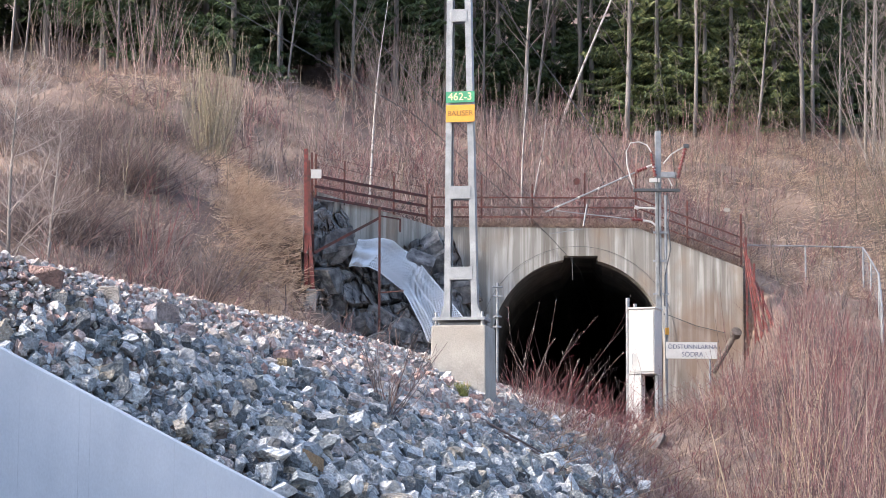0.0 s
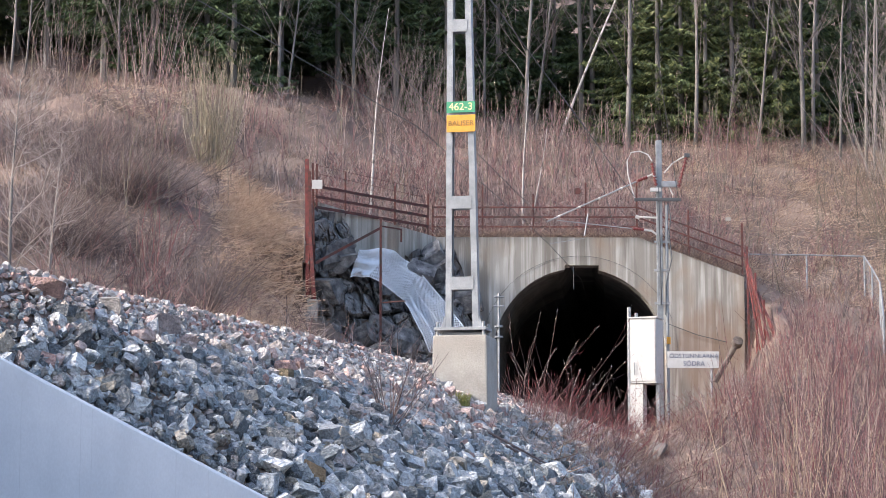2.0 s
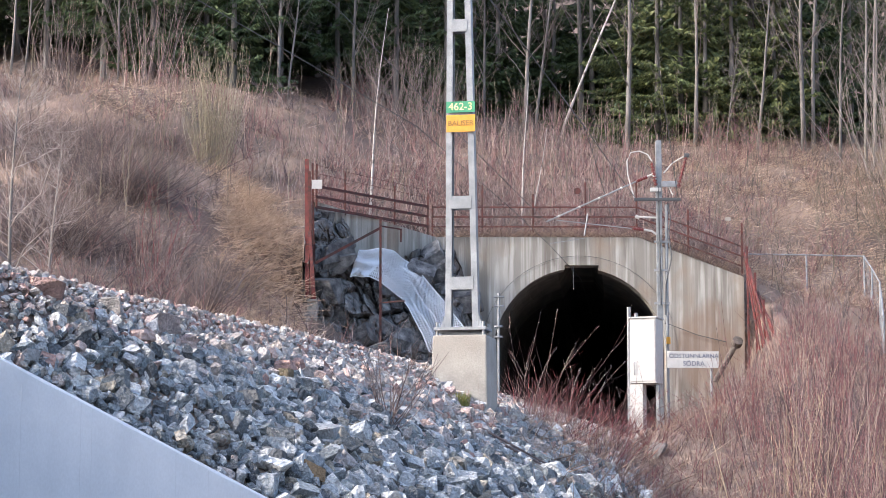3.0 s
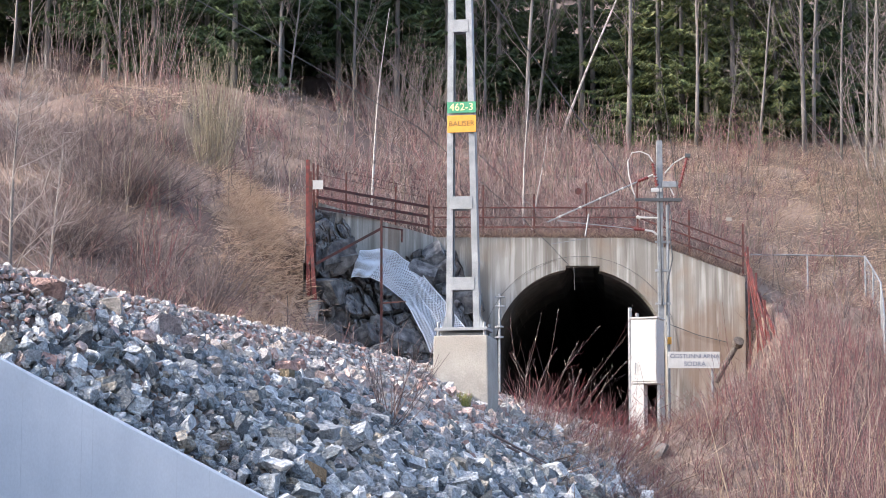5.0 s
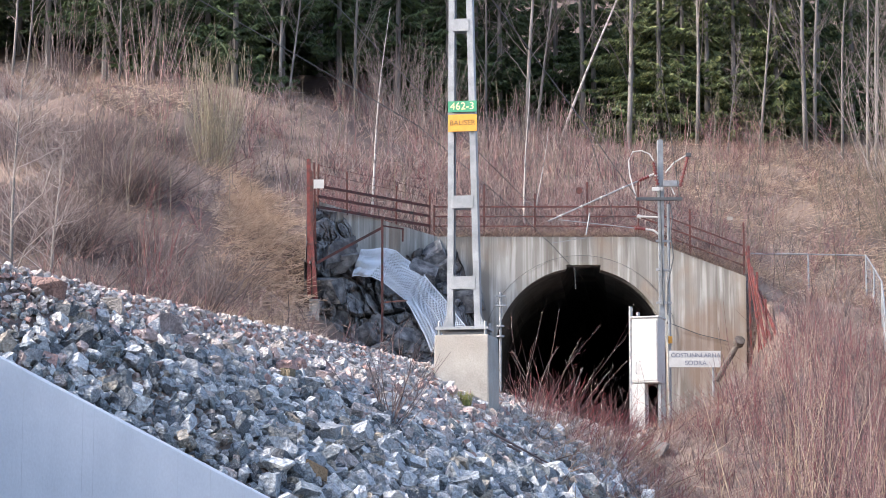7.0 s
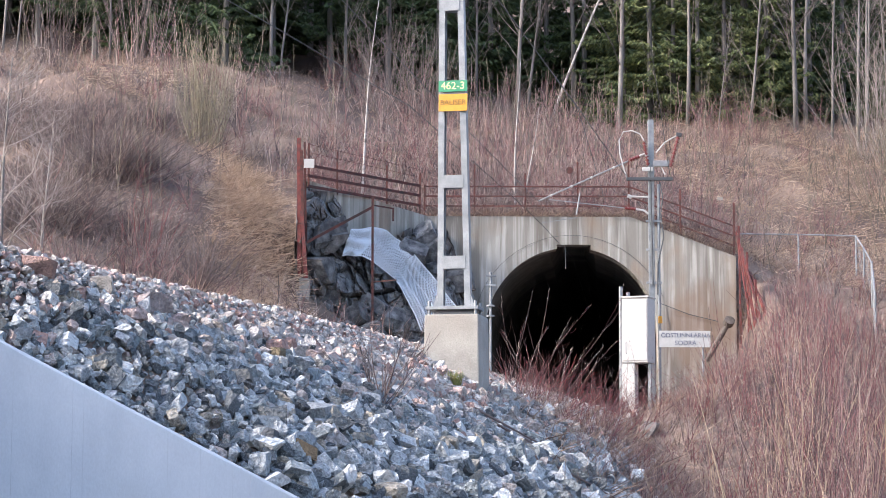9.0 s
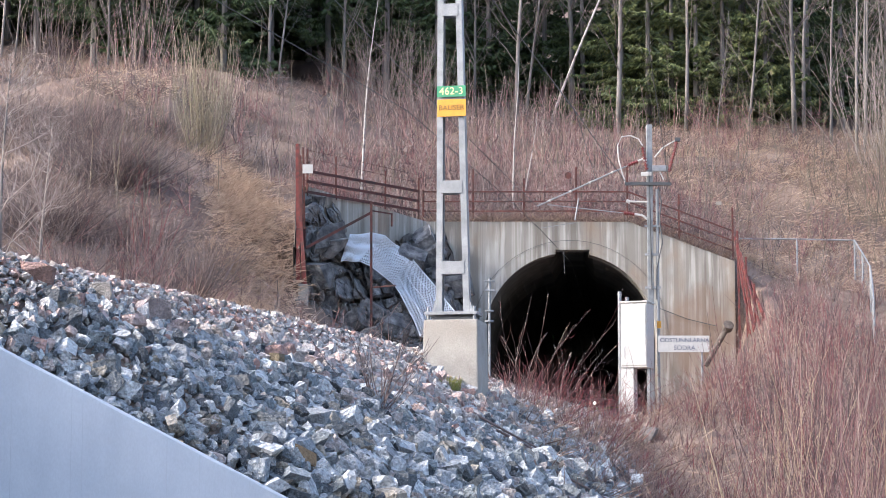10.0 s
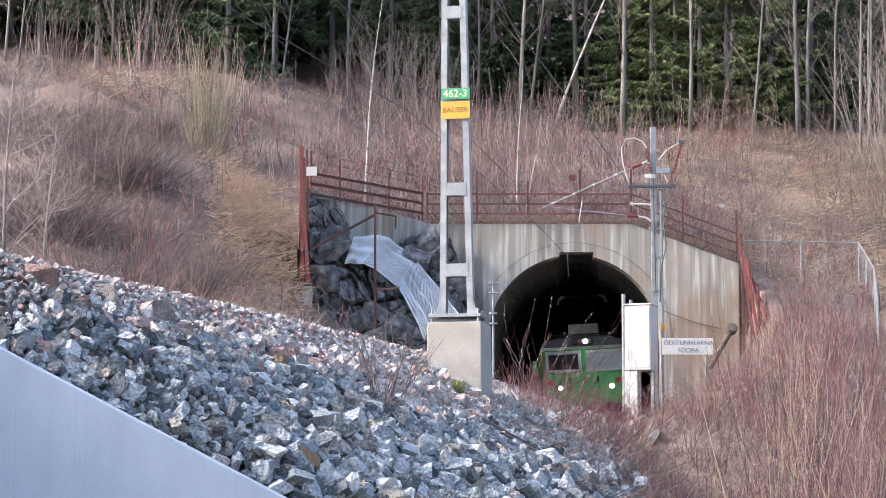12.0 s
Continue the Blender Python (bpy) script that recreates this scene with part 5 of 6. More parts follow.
def build_thickets():
    # bare shrubs over the hillside
    x, y = clumped(4000, (-25, 24), (44, 110), 0.55, 0.42)
    xa, ya = scatter(420, (-4.5, 10), (74.2, 84))
    x, y = np.concatenate([x, xa]), np.concatenate([y, ya])
    d = x - track_x(y)
    keep = (off_track(x, y, -5.0, 9.0) | ((x > 10.3) & (y > 62))) & ~((y < 73) & (d > -4) & (x < 9.5)) & ~((x > -5) & (x < 0.5) & (y > 66.0) & (y < 73.5))
    keep &= ~((x > 9) & (y > 76) & (rng.random(len(x)) < 0.5))
    # an open grassy tongue left of the gate post
    keep &= ~((np.abs(x + 5.6 + (y - 69) * 0.16) < 1.5) & (y > 63) & (y < 81) & (rng.random(len(x)) < 0.96))
    keep &= ~((x > -13.5) & (x < -9) & (y > 83.5) & (y < 89) & (rng.random(len(x)) < 0.75))
    x, y = x[keep], y[keep]
    keep = ~((x < -5) & (y > 97)) & (rng.random(len(x)) < np.where((x < -5) & (y > 89), 0.55, 1.0))
    x, y = x[keep], y[keep]
    kind = np.clip(1.7 + 1.7 * wobble(x + 31, y * 0.8 - 12, 0.33) + 0.5 * rng.normal(size=len(x)), 0, 2.99).astype(int)
    for k, (name, label, mat) in enumerate((("mauve_shrubs", "leafless mauve-brown shrubs over the hillside", M_STEM), ("grey_shrubs", "leafless pale grey twiggy shrubs over the hillside", M_STEM_GREY),
                                            ("maroon_shrubs", "leafless dark maroon shrubs over the hillside", M_STEM_MAROON))):
        cx, cy = x[kind == k], y[kind == k]
        h = (0.7 + 1.4 * rng.random(len(cx)) ** 2) * (1.0, 0.9, 1.1)[k]
        v, f = shrubs(cx, cy, 8, h, 0.0125, 0.72, 2, 4, 0.5)
        tagged(new(name, from_arrays(name, v, f, mat)), label, "shrubs", kind="stuff")
    # pale slender saplings standing through the scrub
    x, y = clumped(1200, (-24, 23), (66, 104), 0.6, 0.32)
    keep = off_track(x, y, -5.0, 9.0) & ~((y < 75) & (x > -5)) & ~((x < -5) & (y > 92))
    x, y = x[keep], y[keep]
    n = len(x)
    v, f = stems(x, y, 1.8 + 2.6 * rng.random(n) ** 1.5, 0.011 + 0.008 * rng.random(n), 0.09, 3, 5, 0.28, 0.45)
    ob = new("pale_saplings", from_arrays("pale_saplings", v, f, M_OLIVE))
    tagged(ob, "slender pale leafless saplings among the scrub", "saplings", kind="stuff")
    x, y = clumped(2100, (-13, 12), (74.5, 106), 0.5, 0.40)
    keep = off_track(x, y, -5.0, 9.0) & ~((x < -3) & (y > 93)) & ~((np.abs(x + 5.6 + (y - 69) * 0.16) < 1.3) & (y < 81))
    x, y = x[keep], y[keep]
    n = len(x)
    v, f = stems(x, y, 1.0 + 1.9 * rng.random(n) ** 1.4, 0.010 + 0.008 * rng.random(n), 0.08, 2, 4, 0.3, 0.4)
    ob = new("red_saplings", from_arrays("red_saplings", v, f, M_STEM))
    tagged(ob, "slender reddish leafless saplings above the portal", "saplings", kind="stuff")
    # red willows at the foot of the bank
    x, y = clumped(1100, (2, 15), (25, 66), 0.9, 0.66)
    d = x - track_x(y)
    ok = (d > 7.0 - np.clip((y - 30) / 15, 0, 1) * 2.6) & (x / y > 0.082) & ~((x < 9.4) & (y > 63))
    x, y = x[ok], y[ok]
    right = np.clip((x / y - 0.106) / 0.055, 0, 1)
    thin = rng.random(len(x)) < 0.55 + 0.45 * right
    x, y, right = x[thin], y[thin], right[thin]
    h = (0.55 + 0.4 * rng.random(len(x))) * (0.75 + 2.4 * right)
    v, f = shrubs(x, y, 9, h, 0.0080, 0.32, 3, 4, 0.38, 0.42, 0.05)
    ob = new("red_willow_thicket", from_arrays("red_willow_thicket", v, f, M_RED_STEM))
    tagged(ob, "dense leafless red willow thicket beside the bank", "shrubs", kind="stuff")
    # low dead weeds where the bank is grown over
    x, y = scatter(2300, (-1, 9), (26, 64))
    d = x - track_x(y)
    lower = 8.2 - np.clip((y - 27) / 8.5, 0, 1) * 4.2 - np.clip((y - 36) / 7, 0, 1) * 1.0
    ok = (d > lower + rng.normal(size=len(x)) * 0.5) & (d < 12)
    x, y = x[ok], y[ok]
    v, f = shrubs(x, y, 7, 0.22 + 0.35 * rng.random(len(x)), 0.0045, 0.9, 2, 2, 0.5)
    ob = new("dead_weeds", from_arrays("dead_weeds", v, f, M_STEM))
    tagged(ob, "tangle of dead brown weeds on the bank", "weeds", kind="stuff")
    # dry grass
    x, y = clumped(46000, (-23, 22), (56, 108), 0.8, 0.6)
    x3, y3 = scatter(9000, (-1, 9), (25, 60))
    d3 = x3 - track_x(y3)
    ok3 = d3 > 8.0 - np.clip((y3 - 27) / 8.5, 0, 1) * 4.2 - np.clip((y3 - 36) / 7, 0, 1) * 0.6
    keep = off_track(x, y, -4.0, 4.0) & ~((x > -4.5) & (x < 0.5) & (y > 66.5) & (y < 73.5))
    x4, y4 = scatter(12000, (9.5, 24), (75, 106))
    x5, y5 = -0.2 + 9.9 * rng.random(1800), 73.02 + 0.6 * rng.random(1800)
    top = np.where(x5 < 6.35, 11.44, 11.44 - (x5 - 6.35) * 0.375) + 0.03
    x, y = np.concatenate([x[keep], x3[ok3], x4, x5]), np.concatenate([y[keep], y3[ok3], y4, y5])
    n = len(x)
    z = land(x, y)
    z[-1800:] = top
    base = np.stack([x, y, z - 0.03], 1)
    ln = 0.25 + 0.42 * rng.random(n)
    tip = base + np.stack([rng.normal(size=n) * 0.6, rng.normal(size=n) * 0.5 - 0.3, 0.25 + 0.5 * rng.random(n)], 1) * ln[:, None]
    v, f = strands(base, tip, 0.007 + 0.009 * rng.random(n), np.zeros((n, 3)), 1, 0.15)
    ob = new("dry_grass", from_arrays("dry_grass", v, f, M_GRASS))
    tagged(ob, "bleached dead grass lying on the slope", "grass", kind="stuff")
    # long combed grass on the open tongue and on the sunny slope
    x, y = scatter(52000, (-11, -3.4), (56, 81))
    edge = np.abs(x + 5.6 + (y - 69) * 0.16) - 1.7 * np.clip(1.4 - (y - 60) / 24, 0.1, 1) - 0.5 * wobble(x, y, 1.1)
    d2 = x - track_x(y)
    ok = (rng.random(len(x)) < np.clip(-edge / 1.3, 0, 1)) | ((d2 > -9) & (d2 < -3.2) & (y < 72) & (rng.random(len(x)) < 0.55))
    ok &= ~((x > -4.1) & (y > 67))
    x4, y4 = clumped(16000, (9.5, 22), (75, 104), 0.9, 0.45)
    x6, y6 = clumped(1300, (-13.5, -8.5), (83.5, 90), 0.9, 0.6)
    x, y = np.concatenate([x[ok], x4, x6]), np.concatenate([y[ok], y4, y6])
    n = len(x)
    base = np.stack([x, y, land(x, y) + 0.04], 1)
    ln = 0.35 + 0.45 * rng.random(n)
    tip = base + np.stack([0.3 + 0.5 * rng.normal(size=n), -0.6 + 0.4 * rng.normal(size=n), 0.1 + 0.3 * rng.normal(size=n)], 1) * ln[:, None]
    tip[:, 2] = np.maximum(tip[:, 2], land(tip[:, 0], tip[:, 1]) + 0.03)
    v, f = strands(base, tip, 0.006 + 0.008 * rng.random(n), np.stack([np.zeros(n), np.zeros(n), 0.12 * ln], 1), 1, 0.3)
    ob = new("combed_grass", from_arrays("combed_grass", v, f, M_GOLD_GRASS))
    tagged(ob, "long golden dead grass combed down the slope", "grass", kind="stuff")


build_thickets()


# ---- spruces ----
def spruce_parts(seed, height, low, needles):
    r = np.random.default_rng(seed)
    bm = bmesh.new()
    tube(bm, [(0, 0, -0.4), (0.02, 0.03, height * 0.4), (0, 0, height)], 0.17, 7, 0.02)
    trunk = mesh_of("trunk", bm, M_BARK)
    vs, fs = [], []
    nb = 96
    zs = low + (height - low) * (np.arange(nb) / nb) ** 1.55
    quads = []
    for z in zs:
        w = r.random() * 2 * math.pi
        L = (1 - z / height) ** 0.8 * 2.6 * r.uniform(0.7, 1.15) + 0.25
        droop = r.uniform(0.15, 0.45)
        k = int((8 + L * 8) * (2.0 if needles is M_NEEDLE_SUNLIT else 1.35))
        t = np.linspace(0.12, 1, k)
        ax = np.array([math.cos(w), math.sin(w)])
        side = np.array([-ax[1], ax[0]])
        for s in (-1, 1):
            p = np.stack([ax[0] * L * t, ax[1] * L * t, z - droop * L * t + 0.22 * L * t * t], 1)
            ln = (0.20 + 0.40 * (1 - t) * min(L, 2) / 2 + 0.1 * r.random(k)) * (0.72 if needles is M_NEEDLE_SUNLIT else 0.85)
            dirx = ax[0] * 0.6 + s * side[0] * 0.75
            diry = ax[1] * 0.6 + s * side[1] * 0.75
            hang = -0.15 - 0.75 * r.random(k)
            e = p + np.stack([dirx * ln, diry * ln, hang * ln], 1)
            m = (p + e) / 2
            wv = np.array([ax[0], ax[1], 0.0]) * (0.030 if needles is M_NEEDLE_SUNLIT else 0.040)
            up = np.array([0, 0, 0.05])
            quads.append(np.stack([p, m - wv + up * r.normal(size=(k, 1)), e, m + wv - up * r.normal(size=(k, 1))], 1))
    q = np.concatenate(quads)
    v = q.reshape(-1, 3)
    f = np.arange(len(v)).reshape(-1, 4)
    return trunk, from_arrays("crown", v, f, needles, True)


def build_spruces():
    kinds = []
    for k, (h, low, needles, label) in enumerate(((15, 0.4, M_NEEDLE_SHADED, "tall spruce in shaded dark green with drooping branches"), (13, 1.0, M_NEEDLE_SHADED, "tall spruce in shaded dark green with drooping branches"),
                                                  (17, 2.6, M_NEEDLE_SHADED, "spruce in shaded dark green with bare lower trunk"), (14, 0.2, M_NEEDLE_SUNLIT, "spruce in sunlit yellowish green with branches to the ground"),
                                                  (12, 0.8, M_NEEDLE_SUNLIT, "spruce in sunlit yellowish green with branches to the ground"), (16, 3.4, M_NEEDLE_SHADED, "spruce in shaded dark green with bare lower trunk"))):
        trunk, crown = spruce_parts(50 + k, h, low, needles)
        t = thing("spruce_tree", label, "tree", "spruces of the forest edge")
        for name, me in (("trunk", trunk), ("crown", crown)):
            ob = new(name, me)
            ob.parent = t
        kinds.append(t)
    spots = []
    r = random.Random(5)
    # an uneven edge, trees in the sunlit tone on the right, and rows behind
    for row, (y0, step) in enumerate(((107.5, 2.2), (111, 2.0), (115, 1.9), (120.5, 1.8))):
        x = -29 + r.random() * 2
        while x < 31:
            yy = y0 + r.uniform(-1.8, 1.8) - 6.0 * min(max((-x - 4) / 5, 0), 1)
            if not (row == 0 and (2.0 < x < 8.4 or x > 16.8)) or r.random() < 0.12:
                spots.append((x, yy, row))
            x += step * r.uniform(0.6, 1.4)
    for x in (8.9, 10.1, 11.2, 12.3, 13.6, 14.6, 15.6):
        spots.append((x, 105.2 + r.uniform(-0.8, 0.8), 0))
    used = set()
    for k, (x, y, row) in enumerate(spots):
        # sunlit needle colour on the right, shaded needle colour elsewhere
        light = 8.4 < x < 17.5 and row < 3
        q = r.choice((3, 4)) if light else r.choice((0, 1, 2, 5) if row < 2 else (0, 1))
        m = pose(x, y, float(land(x, y)) - 0.1, 0, 0, r.uniform(0, 360))
        if q not in used:
            used.add(q)
            kinds[q].matrix_basis = m
        else:
            copy_thing(kinds[q], m)


build_spruces()


# ---- bare trees ----
def bare_tree(seed, height, radius, lean=(0.0, 0.0), limbs=14, first=0.35, limb_len=0.22, upright=1.0, bow=0.0):
    """Trunk mesh and a crown of limbs and twigs for a leafless tree standing at its origin."""
    r = np.random.default_rng(seed)
    n = 7
    pts = []
    for k in range(n + 1):
        t = k / n
        b = bow * 4 * t * (1 - t)
        pts.append(Vector((lean[0] * height * t + b * lean[0] + 0.02 * height * math.sin(seed + 4 * t) * t, lean[1] * height * t + 0.015 * height * math.sin(seed * 2 + 3 * t) * t, -0.3 + (height + 0.3) * t)))
    trunk = tube(bmesh.new(), pts, radius, 7, radius * 0.18)

    def at(t):
        k = np.minimum((t * n).astype(int), n - 1)
        P0 = np.array([p[:] for p in pts])
        f = (t * n - k)[:, None]
        return P0[k] * (1 - f) + P0[k + 1] * f

    t = first + (0.97 - first) * r.random(limbs)
    base = at(t)
    w = r.random(limbs) * 2 * math.pi
    L = height * limb_len * (0.5 + 0.7 * r.random(limbs)) * (1.2 - t)
    tip = base + np.stack([np.cos(w), np.sin(w), upright * (0.6 + 0.7 * r.random(limbs))], 1) * L[:, None]
    parts = [strands(base, tip, radius * 0.24 * (1.1 - t) + 0.004, r.normal(size=(limbs, 3)) * (0.08 * L)[:, None], 3)]
    b0, t0, l0 = base, tip, L
    for level in range(2):
        m = 4 if level == 0 else 3
        idx = np.repeat(np.arange(len(b0)), m)
        u = 0.3 + 0.65 * r.random(len(idx))
        b1 = b0[idx] + (t0[idx] - b0[idx]) * u[:, None]
        d = t0[idx] - b0[idx]
        d = d / (np.linalg.norm(d, axis=1)[:, None] + 1e-9)
        l1 = l0[idx] * (0.35 + 0.25 * r.random(len(idx)))
        t1 = b1 + (d + r.normal(size=d.shape) * 0.55 + np.array([0, 0, 0.25])) * l1[:, None]
        parts.append(strands(b1, t1, np.full(len(idx), max(radius * (0.10, 0.05)[level], 0.0035)), r.normal(size=d.shape) * 0.03, 2 - level))
        b0, t0, l0 = b1, t1, l1
    return trunk, merged(parts)


def plant(name, label, x, y, seed, height, radius, bark, twig, group="", **kw):
    t = thing(name, label, "tree", group, at=pose(x, y, float(land(x, y)) - 0.05))
    trunk, (v, f) = bare_tree(seed, height, radius, **kw)
    part("trunk", trunk, bark, t, smooth=True)
    ob = new("crown", from_arrays("crown", v, f, twig))
    ob.parent = t
    return t


def build_bare_trees():
    g = "bare trees of the forest edge"
    plant("birch_tree", "slender white-barked birch above the portal", -2.46, 76.0, 3, 7.6, 0.05, M_BIRCH, M_TWIG, lean=(0.07, 0), limbs=18, first=0.4, limb_len=0.2)
    plant("birch_tree", "thin white-barked birch above the portal", 2.72, 76.0, 4, 5.2, 0.042, M_BIRCH, M_TWIG, lean=(0.02, 0), limbs=14, first=0.3, limb_len=0.2)
    plant("birch_tree", "thin leaning white-barked birch sapling", 2.95, 76.1, 5, 3.6, 0.035, M_BIRCH, M_TWIG, lean=(0.16, 0), limbs=10, first=0.3, limb_len=0.2)
    plant("birch_tree", "leaning birch with pale bark at the forest edge", 5.26, 104.0, 6, 12.5, 0.075, M_BIRCH, M_TWIG, lean=(0.42, 0), limbs=16, first=0.6, limb_len=0.2, bow=-0.6)
    plant("birch_tree", "pale birch among the bare trees", 10.2, 107.0, 8, 13, 0.11, M_BIRCH, M_TWIG, lean=(0.06, 0), limbs=18, first=0.5, limb_len=0.2)
    for x, y, s, h, r, ln in ((3.87, 104, 11, 13, 0.17, 0.03), (4.35, 106, 12, 12, 0.12, 0.10), (8.5, 103, 13, 14, 0.20, 0.01), (11.49, 102, 14, 13, 0.15, 0.02),
                              (14.26, 102, 15, 12, 0.11, 0.12), (16.43, 102, 16, 14, 0.19, 0.01), (17.2, 104, 17, 13, 0.16, 0.02), (18.5, 98, 18, 12, 0.12, 0.0), (19.0, 99, 19, 12, 0.10, 0.03),
                              (19.6, 97, 20, 11, 0.09, -0.02), (6.7, 108, 21, 15, 0.22, 0.0), (14.9, 106, 22, 14, 0.16, 0.0), (-7.3, 100, 23, 10, 0.13, 0.02), (-4.08, 103, 24, 12, 0.13, 0.0),
                              (-7.0, 100.5, 25, 10, 0.08, 0.09), (-18.9, 98, 26, 10, 0.10, 0.03), (-18.4, 98.4, 27, 10, 0.08, 0.08), (-14.2, 98, 28, 10, 0.09, 0.02), (-9.6, 101, 29, 10, 0.08, -0.03),
                              (12.6, 100, 30, 6, 0.05, 0.1), (2.0, 105, 31, 11, 0.12, -0.02), (0.2, 107, 32, 13, 0.14, 0.0), (20.4, 99, 33, 12, 0.11, 0.02), (21.0, 97, 34, 11, 0.10, -0.03), (17.9, 101, 35, 12, 0.11, 0.04), (19.9, 103, 36, 13, 0.12, 0.0), (21.8, 101, 37, 13, 0.12, 0.0)):
        plant("bare_tree", "leafless grey-barked tree at the forest edge", x, y, s, h, r * 0.68, M_BARK, M_TWIG, g, lean=(ln, 0), limbs=20, first=0.22, limb_len=0.16, upright=1.7)
    # pale tree on the near hillside
    plant("bare_tree", "small leafless pale grey tree beside the embankment", -10.5, 55.0, 41, 5.8, 0.06, M_BARK, M_PALE_TWIG, lean=(0.01, 0), limbs=46, first=0.12, limb_len=0.42, upright=0.8)
    plant("bare_tree", "small leafless pale grey tree beside the embankment", -10.0, 57.5, 42, 4.2, 0.05, M_BARK, M_PALE_TWIG, lean=(0.05, 0), limbs=40, first=0.15, limb_len=0.4, upright=0.8)


build_bare_trees()


def bush(name, label, x, y, seed, n, height, spread, radius, mat, twigs=3, twig_len=0.35, dz=0.0, foot=0.25, buds=0, wild=0.36):
    r = np.random.default_rng(seed)
    global rng
    keep, rng = rng, r
    bx, by = r.normal(size=n) * spread * foot, r.normal(size=n) * spread * foot
    base = np.stack([bx, by, np.full(n, -0.1)], 1)
    wander = np.clip(r.normal(size=(n, 2)), -1.3, 1.3) * spread * 0.35
    h = height * (0.55 + 0.5 * r.random(n))
    tip = base + np.stack([bx * 1.6 + wander[:, 0], by * 1.6 + wander[:, 1], h], 1)
    bow = r.normal(size=(n, 3)) * (h * 0.05)[:, None]
    out = [strands(base, tip, np.full(n, radius) * (0.6 + 0.6 * r.random(n)), bow, 4)]
    for _ in range(twigs):
        t = 0.25 + 0.7 * r.random(n)
        b = base + (tip - base) * t[:, None] + bow * (4 * t * (1 - t))[:, None]
        d = (tip - base) / h[:, None]
        ln = h * twig_len * (0.4 + r.random(n)) * (1.15 - t)
        e = b + (d * 0.8 + np.clip(r.normal(size=(n, 3)), -1.5, 1.5) * wild) * ln[:, None]
        out.append(strands(b, e, np.full(n, radius * 0.5), r.normal(size=(n, 3)) * 0.02, 2))
    rng = keep
    v, f = merged(out)
    ob = new(name, from_arrays(name, v, f, mat))
    ob.matrix_basis = pose(x, y, float(land(x, y)) + dz)
    if buds:
        # catkins set along the upper half of each stem
        idx = np.repeat(np.arange(n), buds)
        t = 0.45 + 0.55 * r.random(len(idx))
        b = base[idx] + (tip - base)[idx] * t[:, None] + bow[idx] * (4 * t * (1 - t))[:, None] + r.normal(size=(len(idx), 3)) * 0.006
        v, f = strands(b, b + np.array([0, 0, 0.020]) + r.normal(size=b.shape) * 0.005, np.full(len(idx), 0.0058), np.zeros(b.shape), 2, 0.4)
        child = new("catkin", from_arrays("catkin", v, f, M_BUD))
        child.parent = ob
        tagged(child, "silvery willow buds", kind="stuff")
    groups = {"red_bush": "red bushes before the tunnel", "dark_bush": "dark bushes of the hillside", "sallow_bush": "sallow bushes of the slope", "willow_bush": "tan willows of the thicket", "sapling_bush": "sapling bushes by the stones"}
    return tagged(ob, label, "shrub", groups.get(name, ""))


M_DARK_STEM = palette("dark_shrub_stems", [(0.10, 0.072, 0.07), (0.16, 0.12, 0.112), (0.075, 0.055, 0.055), (0.20, 0.14, 0.128), (0.28, 0.23, 0.215), (0.12, 0.10, 0.10)], True, 0.85, 3)
M_TAN_STEM = palette("tan_willow_stems", [(0.38, 0.28, 0.18), (0.31, 0.22, 0.15), (0.43, 0.33, 0.22)], True, 0.7, 3)
M_MOSS = palette("yellow_green_moss", [(0.27, 0.26, 0.08), (0.22, 0.23, 0.07), (0.33, 0.30, 0.11)], True, 0.9, 3)


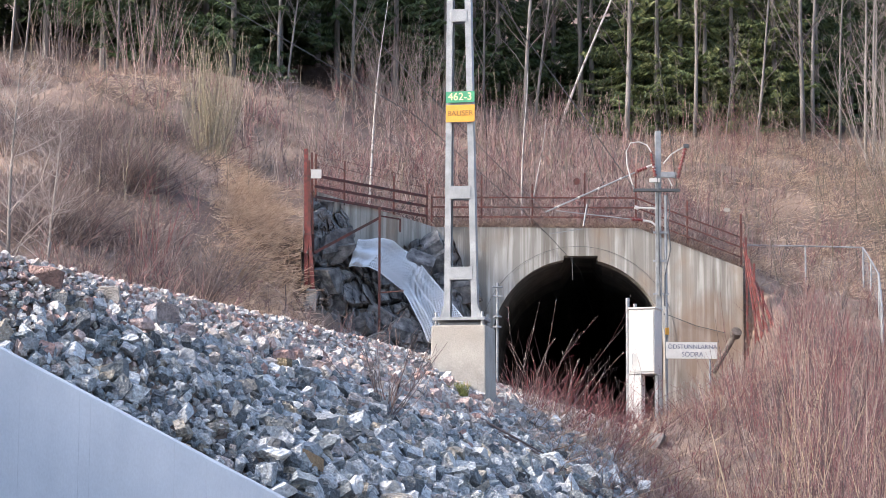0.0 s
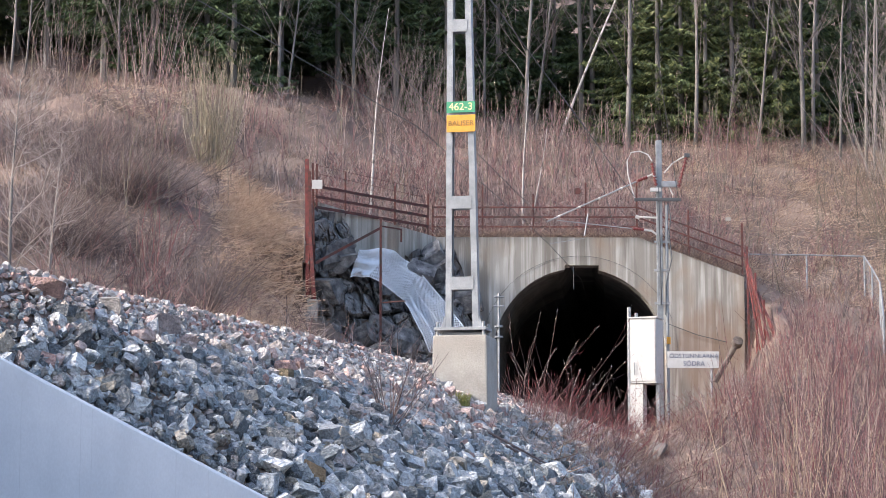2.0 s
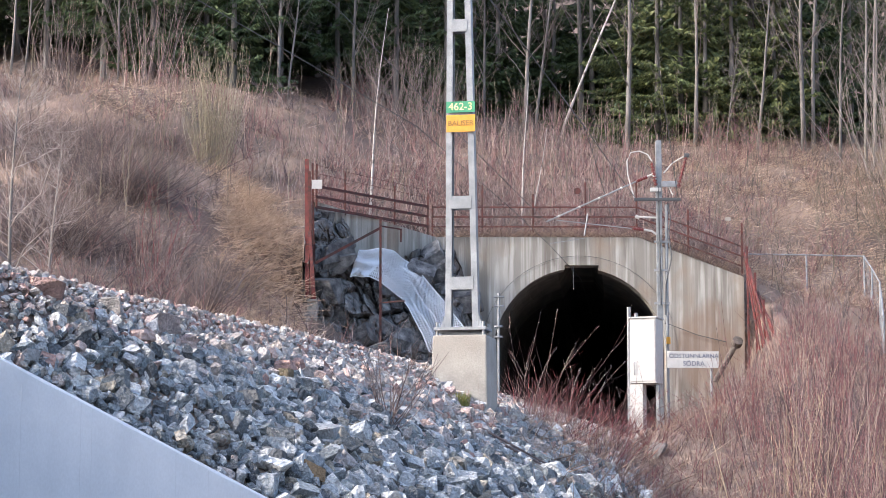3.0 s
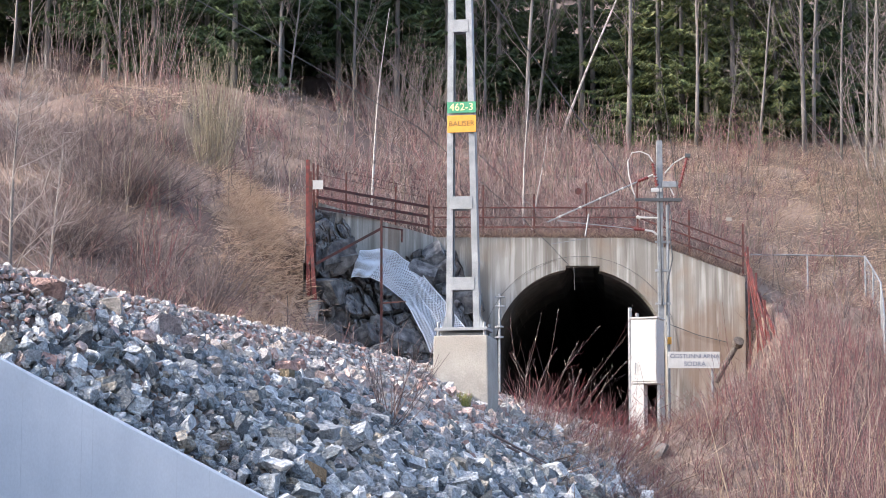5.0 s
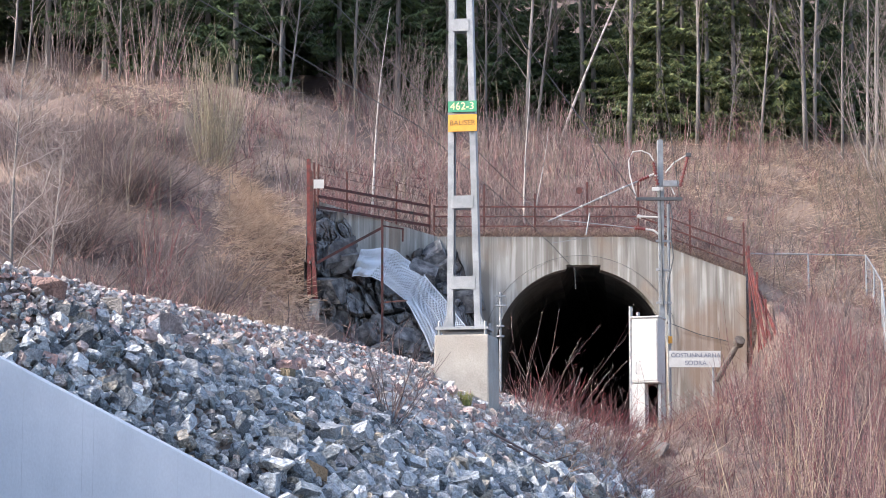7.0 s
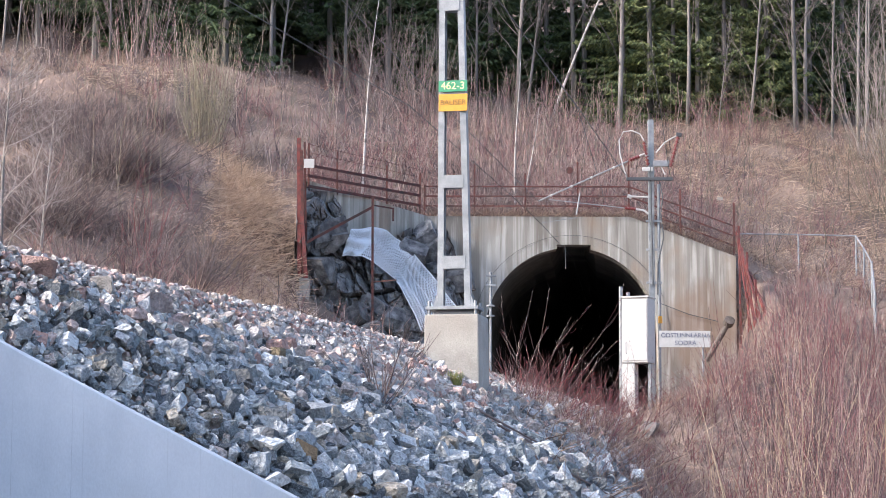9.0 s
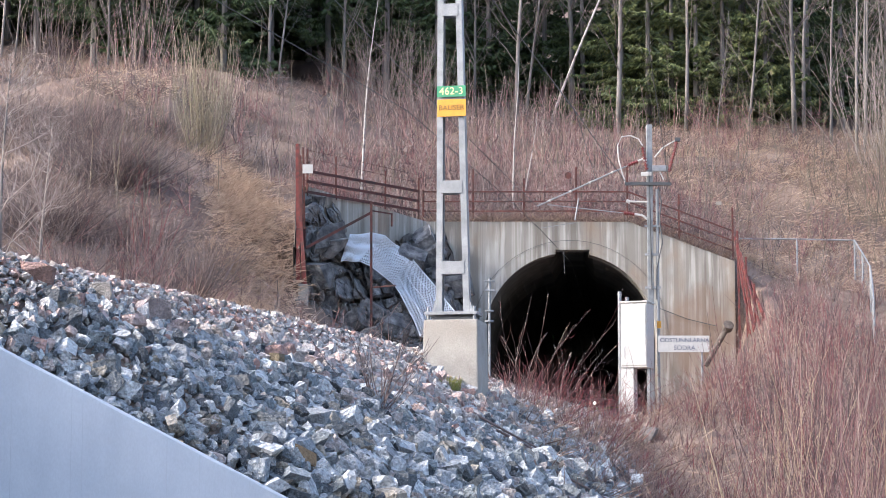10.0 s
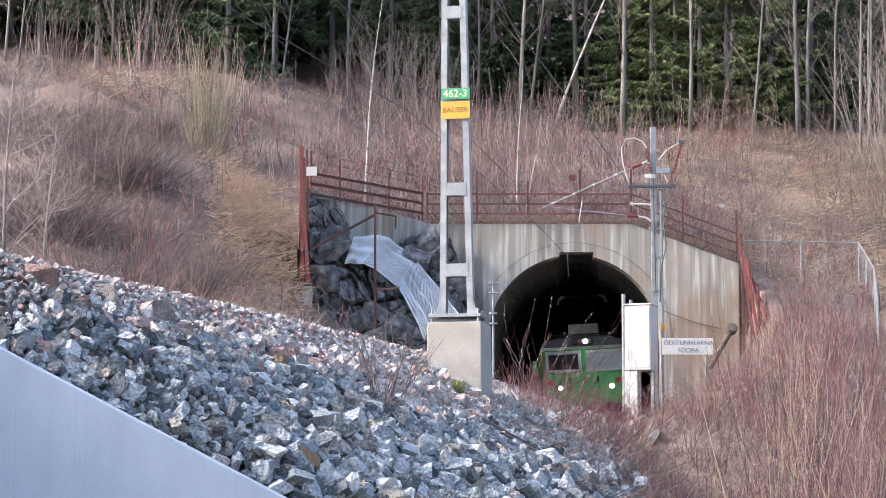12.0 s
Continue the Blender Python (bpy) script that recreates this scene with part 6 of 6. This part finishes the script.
def build_bushes():
    bush("sapling_bush", "bare brown sapling bush growing on the stone bank", -0.66, 28.0, 61, 22, 1.0, 1.5, 0.0095, M_DARK_STEM, 5, 0.38, 0.08, 0.04)
    bush("sallow_bush", "tall olive-yellow sallow bush on the hillside", -8.3, 80.8, 63, 170, 4.6, 1.0, 0.012, M_SALLOW, 3, 0.25)
    bush("sallow_bush", "tall grey-green sallow bush by the forest", -12.6, 96.0, 64, 60, 6.0, 2.2, 0.014, M_DARK_STEM, 3, 0.25)
    bush("sallow_bush", "tall grey-green sallow bush by the forest", -16.6, 97.0, 65, 50, 5.0, 2.0, 0.013, M_DARK_STEM, 3, 0.25)
    bush("sallow_bush", "grey-green sallow bush below the spruces", -2.2, 100.0, 66, 90, 5.0, 2.4, 0.012, M_TWIG, 3, 0.25)
    bush("sallow_bush", "grey-green sallow bush below the spruces", -0.4, 98.0, 67, 80, 4.6, 2.2, 0.012, M_TWIG, 3, 0.25)
    bush("sallow_bush", "olive sallow bush on the sunny slope", 17.6, 86.0, 68, 130, 4.5, 2.6, 0.011, M_OLIVE, 3, 0.25)
    bush("sallow_bush", "olive sallow bush on the sunny slope", 19.5, 92.0, 69, 130, 6.0, 2.6, 0.011, M_OLIVE, 3, 0.25)
    bush("sallow_bush", "tall pale sallow bush by the forest", 19.2, 96.5, 74, 70, 6.5, 2.2, 0.014, M_PALE_TWIG, 3, 0.25)
    bush("sallow_bush", "tall pale sallow bush by the forest", 20.8, 95.0, 75, 70, 6.5, 2.2, 0.014, M_PALE_TWIG, 3, 0.25)
    bush("red_bush", "leafless reddish bush in the dead grass", -8.05, 62.0, 70, 26, 2.6, 1.3, 0.014, M_RED_STEM, 4, 0.4)
    bush("dark_bush", "low dense dark brown bush beside the embankment", -6.5, 61.0, 71, 160, 1.7, 1.6, 0.009, M_DARK_STEM, 6, 0.5, wild=0.85)
    bush("dark_bush", "low dense dark brown bush beside the embankment", -9.4, 58.0, 72, 120, 1.4, 1.8, 0.009, M_DARK_STEM, 6, 0.5, wild=0.85)
    for k, (x, y, h, w) in enumerate(((-12.2, 74, 1.6, 2.4), (-10.6, 76, 1.5, 2.2), (-9.6, 71, 1.4, 1.4), (-13.0, 70, 1.7, 2.2), (-8.4, 66, 1.5, 1.5), (-11.0, 66, 1.5, 2.0),
                                      (-13.2, 82.6, 0.9, 1.3), (-12.1, 82.7, 0.8, 1.2), (-11.1, 82.6, 0.9, 1.2), (-10.2, 82.7, 0.7, 1.0))):
        bush("dark_bush", "low dense dark brown bush on the hillside", x, y, 130 + k, 120, h, w, 0.010, M_DARK_STEM, 6, 0.5, wild=0.85)
    for k, (x, h) in enumerate(((-2.9, 1.9), (-1.7, 2.3), (-0.8, 1.7))):
        bush("sapling_bush", "bare pale twiggy bush before the rock face", x, 65.6 + 0.3 * k, 150 + k, 12, h, 1.2, 0.011, M_STEM, 5, 0.45)
    tuft = np.random.default_rng(9)
    n = 260
    base = tuft.normal(size=(n, 3)) * np.array([0.05, 0.05, 0.0])
    tip = base + tuft.normal(size=(n, 3)) * np.array([0.07, 0.07, 0.02]) + np.stack([np.zeros(n), np.zeros(n), 0.08 + 0.12 * tuft.random(n)], 1)
    v, f = strands(base, tip, np.full(n, 0.006), np.zeros((n, 3)), 1, 0.2)
    ob = new("moss_tuft", from_arrays("moss_tuft", v, f, M_MOSS))
    ob.matrix_basis = pose(0.27, 33.3, float(land(0.27, 33.3)) + 0.06)
    tagged(ob, "small yellow-green tuft among the stones", "plant")
    # brown scrub on the shaded side of the hill
    hill = random.Random(77)
    for k in range(16):
        y = hill.uniform(62.0, 79.0)
        x = -y * hill.uniform(0.138, 0.195)
        bush("dark_bush", "dense dark brown bush on the hillside", x, y, 500 + k, 110, hill.uniform(1.1, 1.8), hill.uniform(1.3, 2.4), 0.011, M_DARK_STEM, 6, 0.5, wild=0.85)
    # red-stemmed bushes on the shoulder before the tunnel mouth
    r = random.Random(11)
    for k in range(70):
        y = 38 + 24 * k / 70
        x = float(track_x(y)) + r.uniform(2.4, 5.2)
        if x / y < 0.022:
            continue
        bush("red_bush", "leafless red-stemmed bush before the tunnel mouth", x, y, 300 + k, r.randint(10, 18), r.uniform(0.45, 0.95) * (1 + 0.012 * (y - 38)), 0.8, 0.0058, M_RED_DARK, 5, 0.35)
        if k % 3 == 0:
            bush("red_bush", "tall branching red stems before the tunnel mouth", x, y + 0.4, 400 + k, 4, r.uniform(1.3, 2.0), 1.5, 0.0062, M_RED_DARK, 5, 0.35, buds=14)
    for k in range(12):
        y = 31 + 1.3 * k
        x = y * r.uniform(0.135, 0.19)
        bush("willow_bush", "long tan willow stems leaning over the thicket", x, y, 220 + k, 5, r.uniform(2.7, 3.9), 1.5, 0.011, M_TAN_STEM, 4, 0.2)
    for k in range(26):
        y = 33 + 0.62 * k
        x = y * r.uniform(0.150, 0.205)
        bush("willow_bush", "tall leafless mauve willow wands above the thicket", x, y, 640 + k, 9, r.uniform(2.9, 4.4), 1.2, 0.0085, M_STEM_MAROON if k % 2 else M_STEM, 5, 0.25)
    for pts in ([(0.55, 32.1), (1.0, 32.25), (1.5, 32.5), (2.05, 32.8)], [(0.9, 32.0), (1.4, 32.3), (1.8, 32.4)], [(1.5, 31.6), (2.1, 32.0), (2.7, 32.2)]):
        bm = tube(bmesh.new(), [(x, y, float(land(x, y)) + 0.12 + 0.03 * i) for i, (x, y) in enumerate(pts)], 0.022, 6, 0.008)
        tagged(new("fallen_branch", mesh_of("fallen_branch", bm, M_DARK_STEM)), "dark fallen branch lying on the stones", "branch")


build_bushes()


def motions():
    """The locomotive runs towards the portal at a steady speed and is still inside the tunnel at the end."""
    v, front = 20.6, 79.4
    turn = -math.degrees(math.atan2(0.082, 1))
    rows = []
    for t in (0.0, 3.0, 6.0, 9.0, 10.5, 11.0, 11.5, 12.0):
        y = front + v * (12.0 - t)
        rows.append((t, pose(float(track_x(y)) + 0.13, y, RAIL, 0, -2.8, turn)))
    walk(loco, rows)


motions()
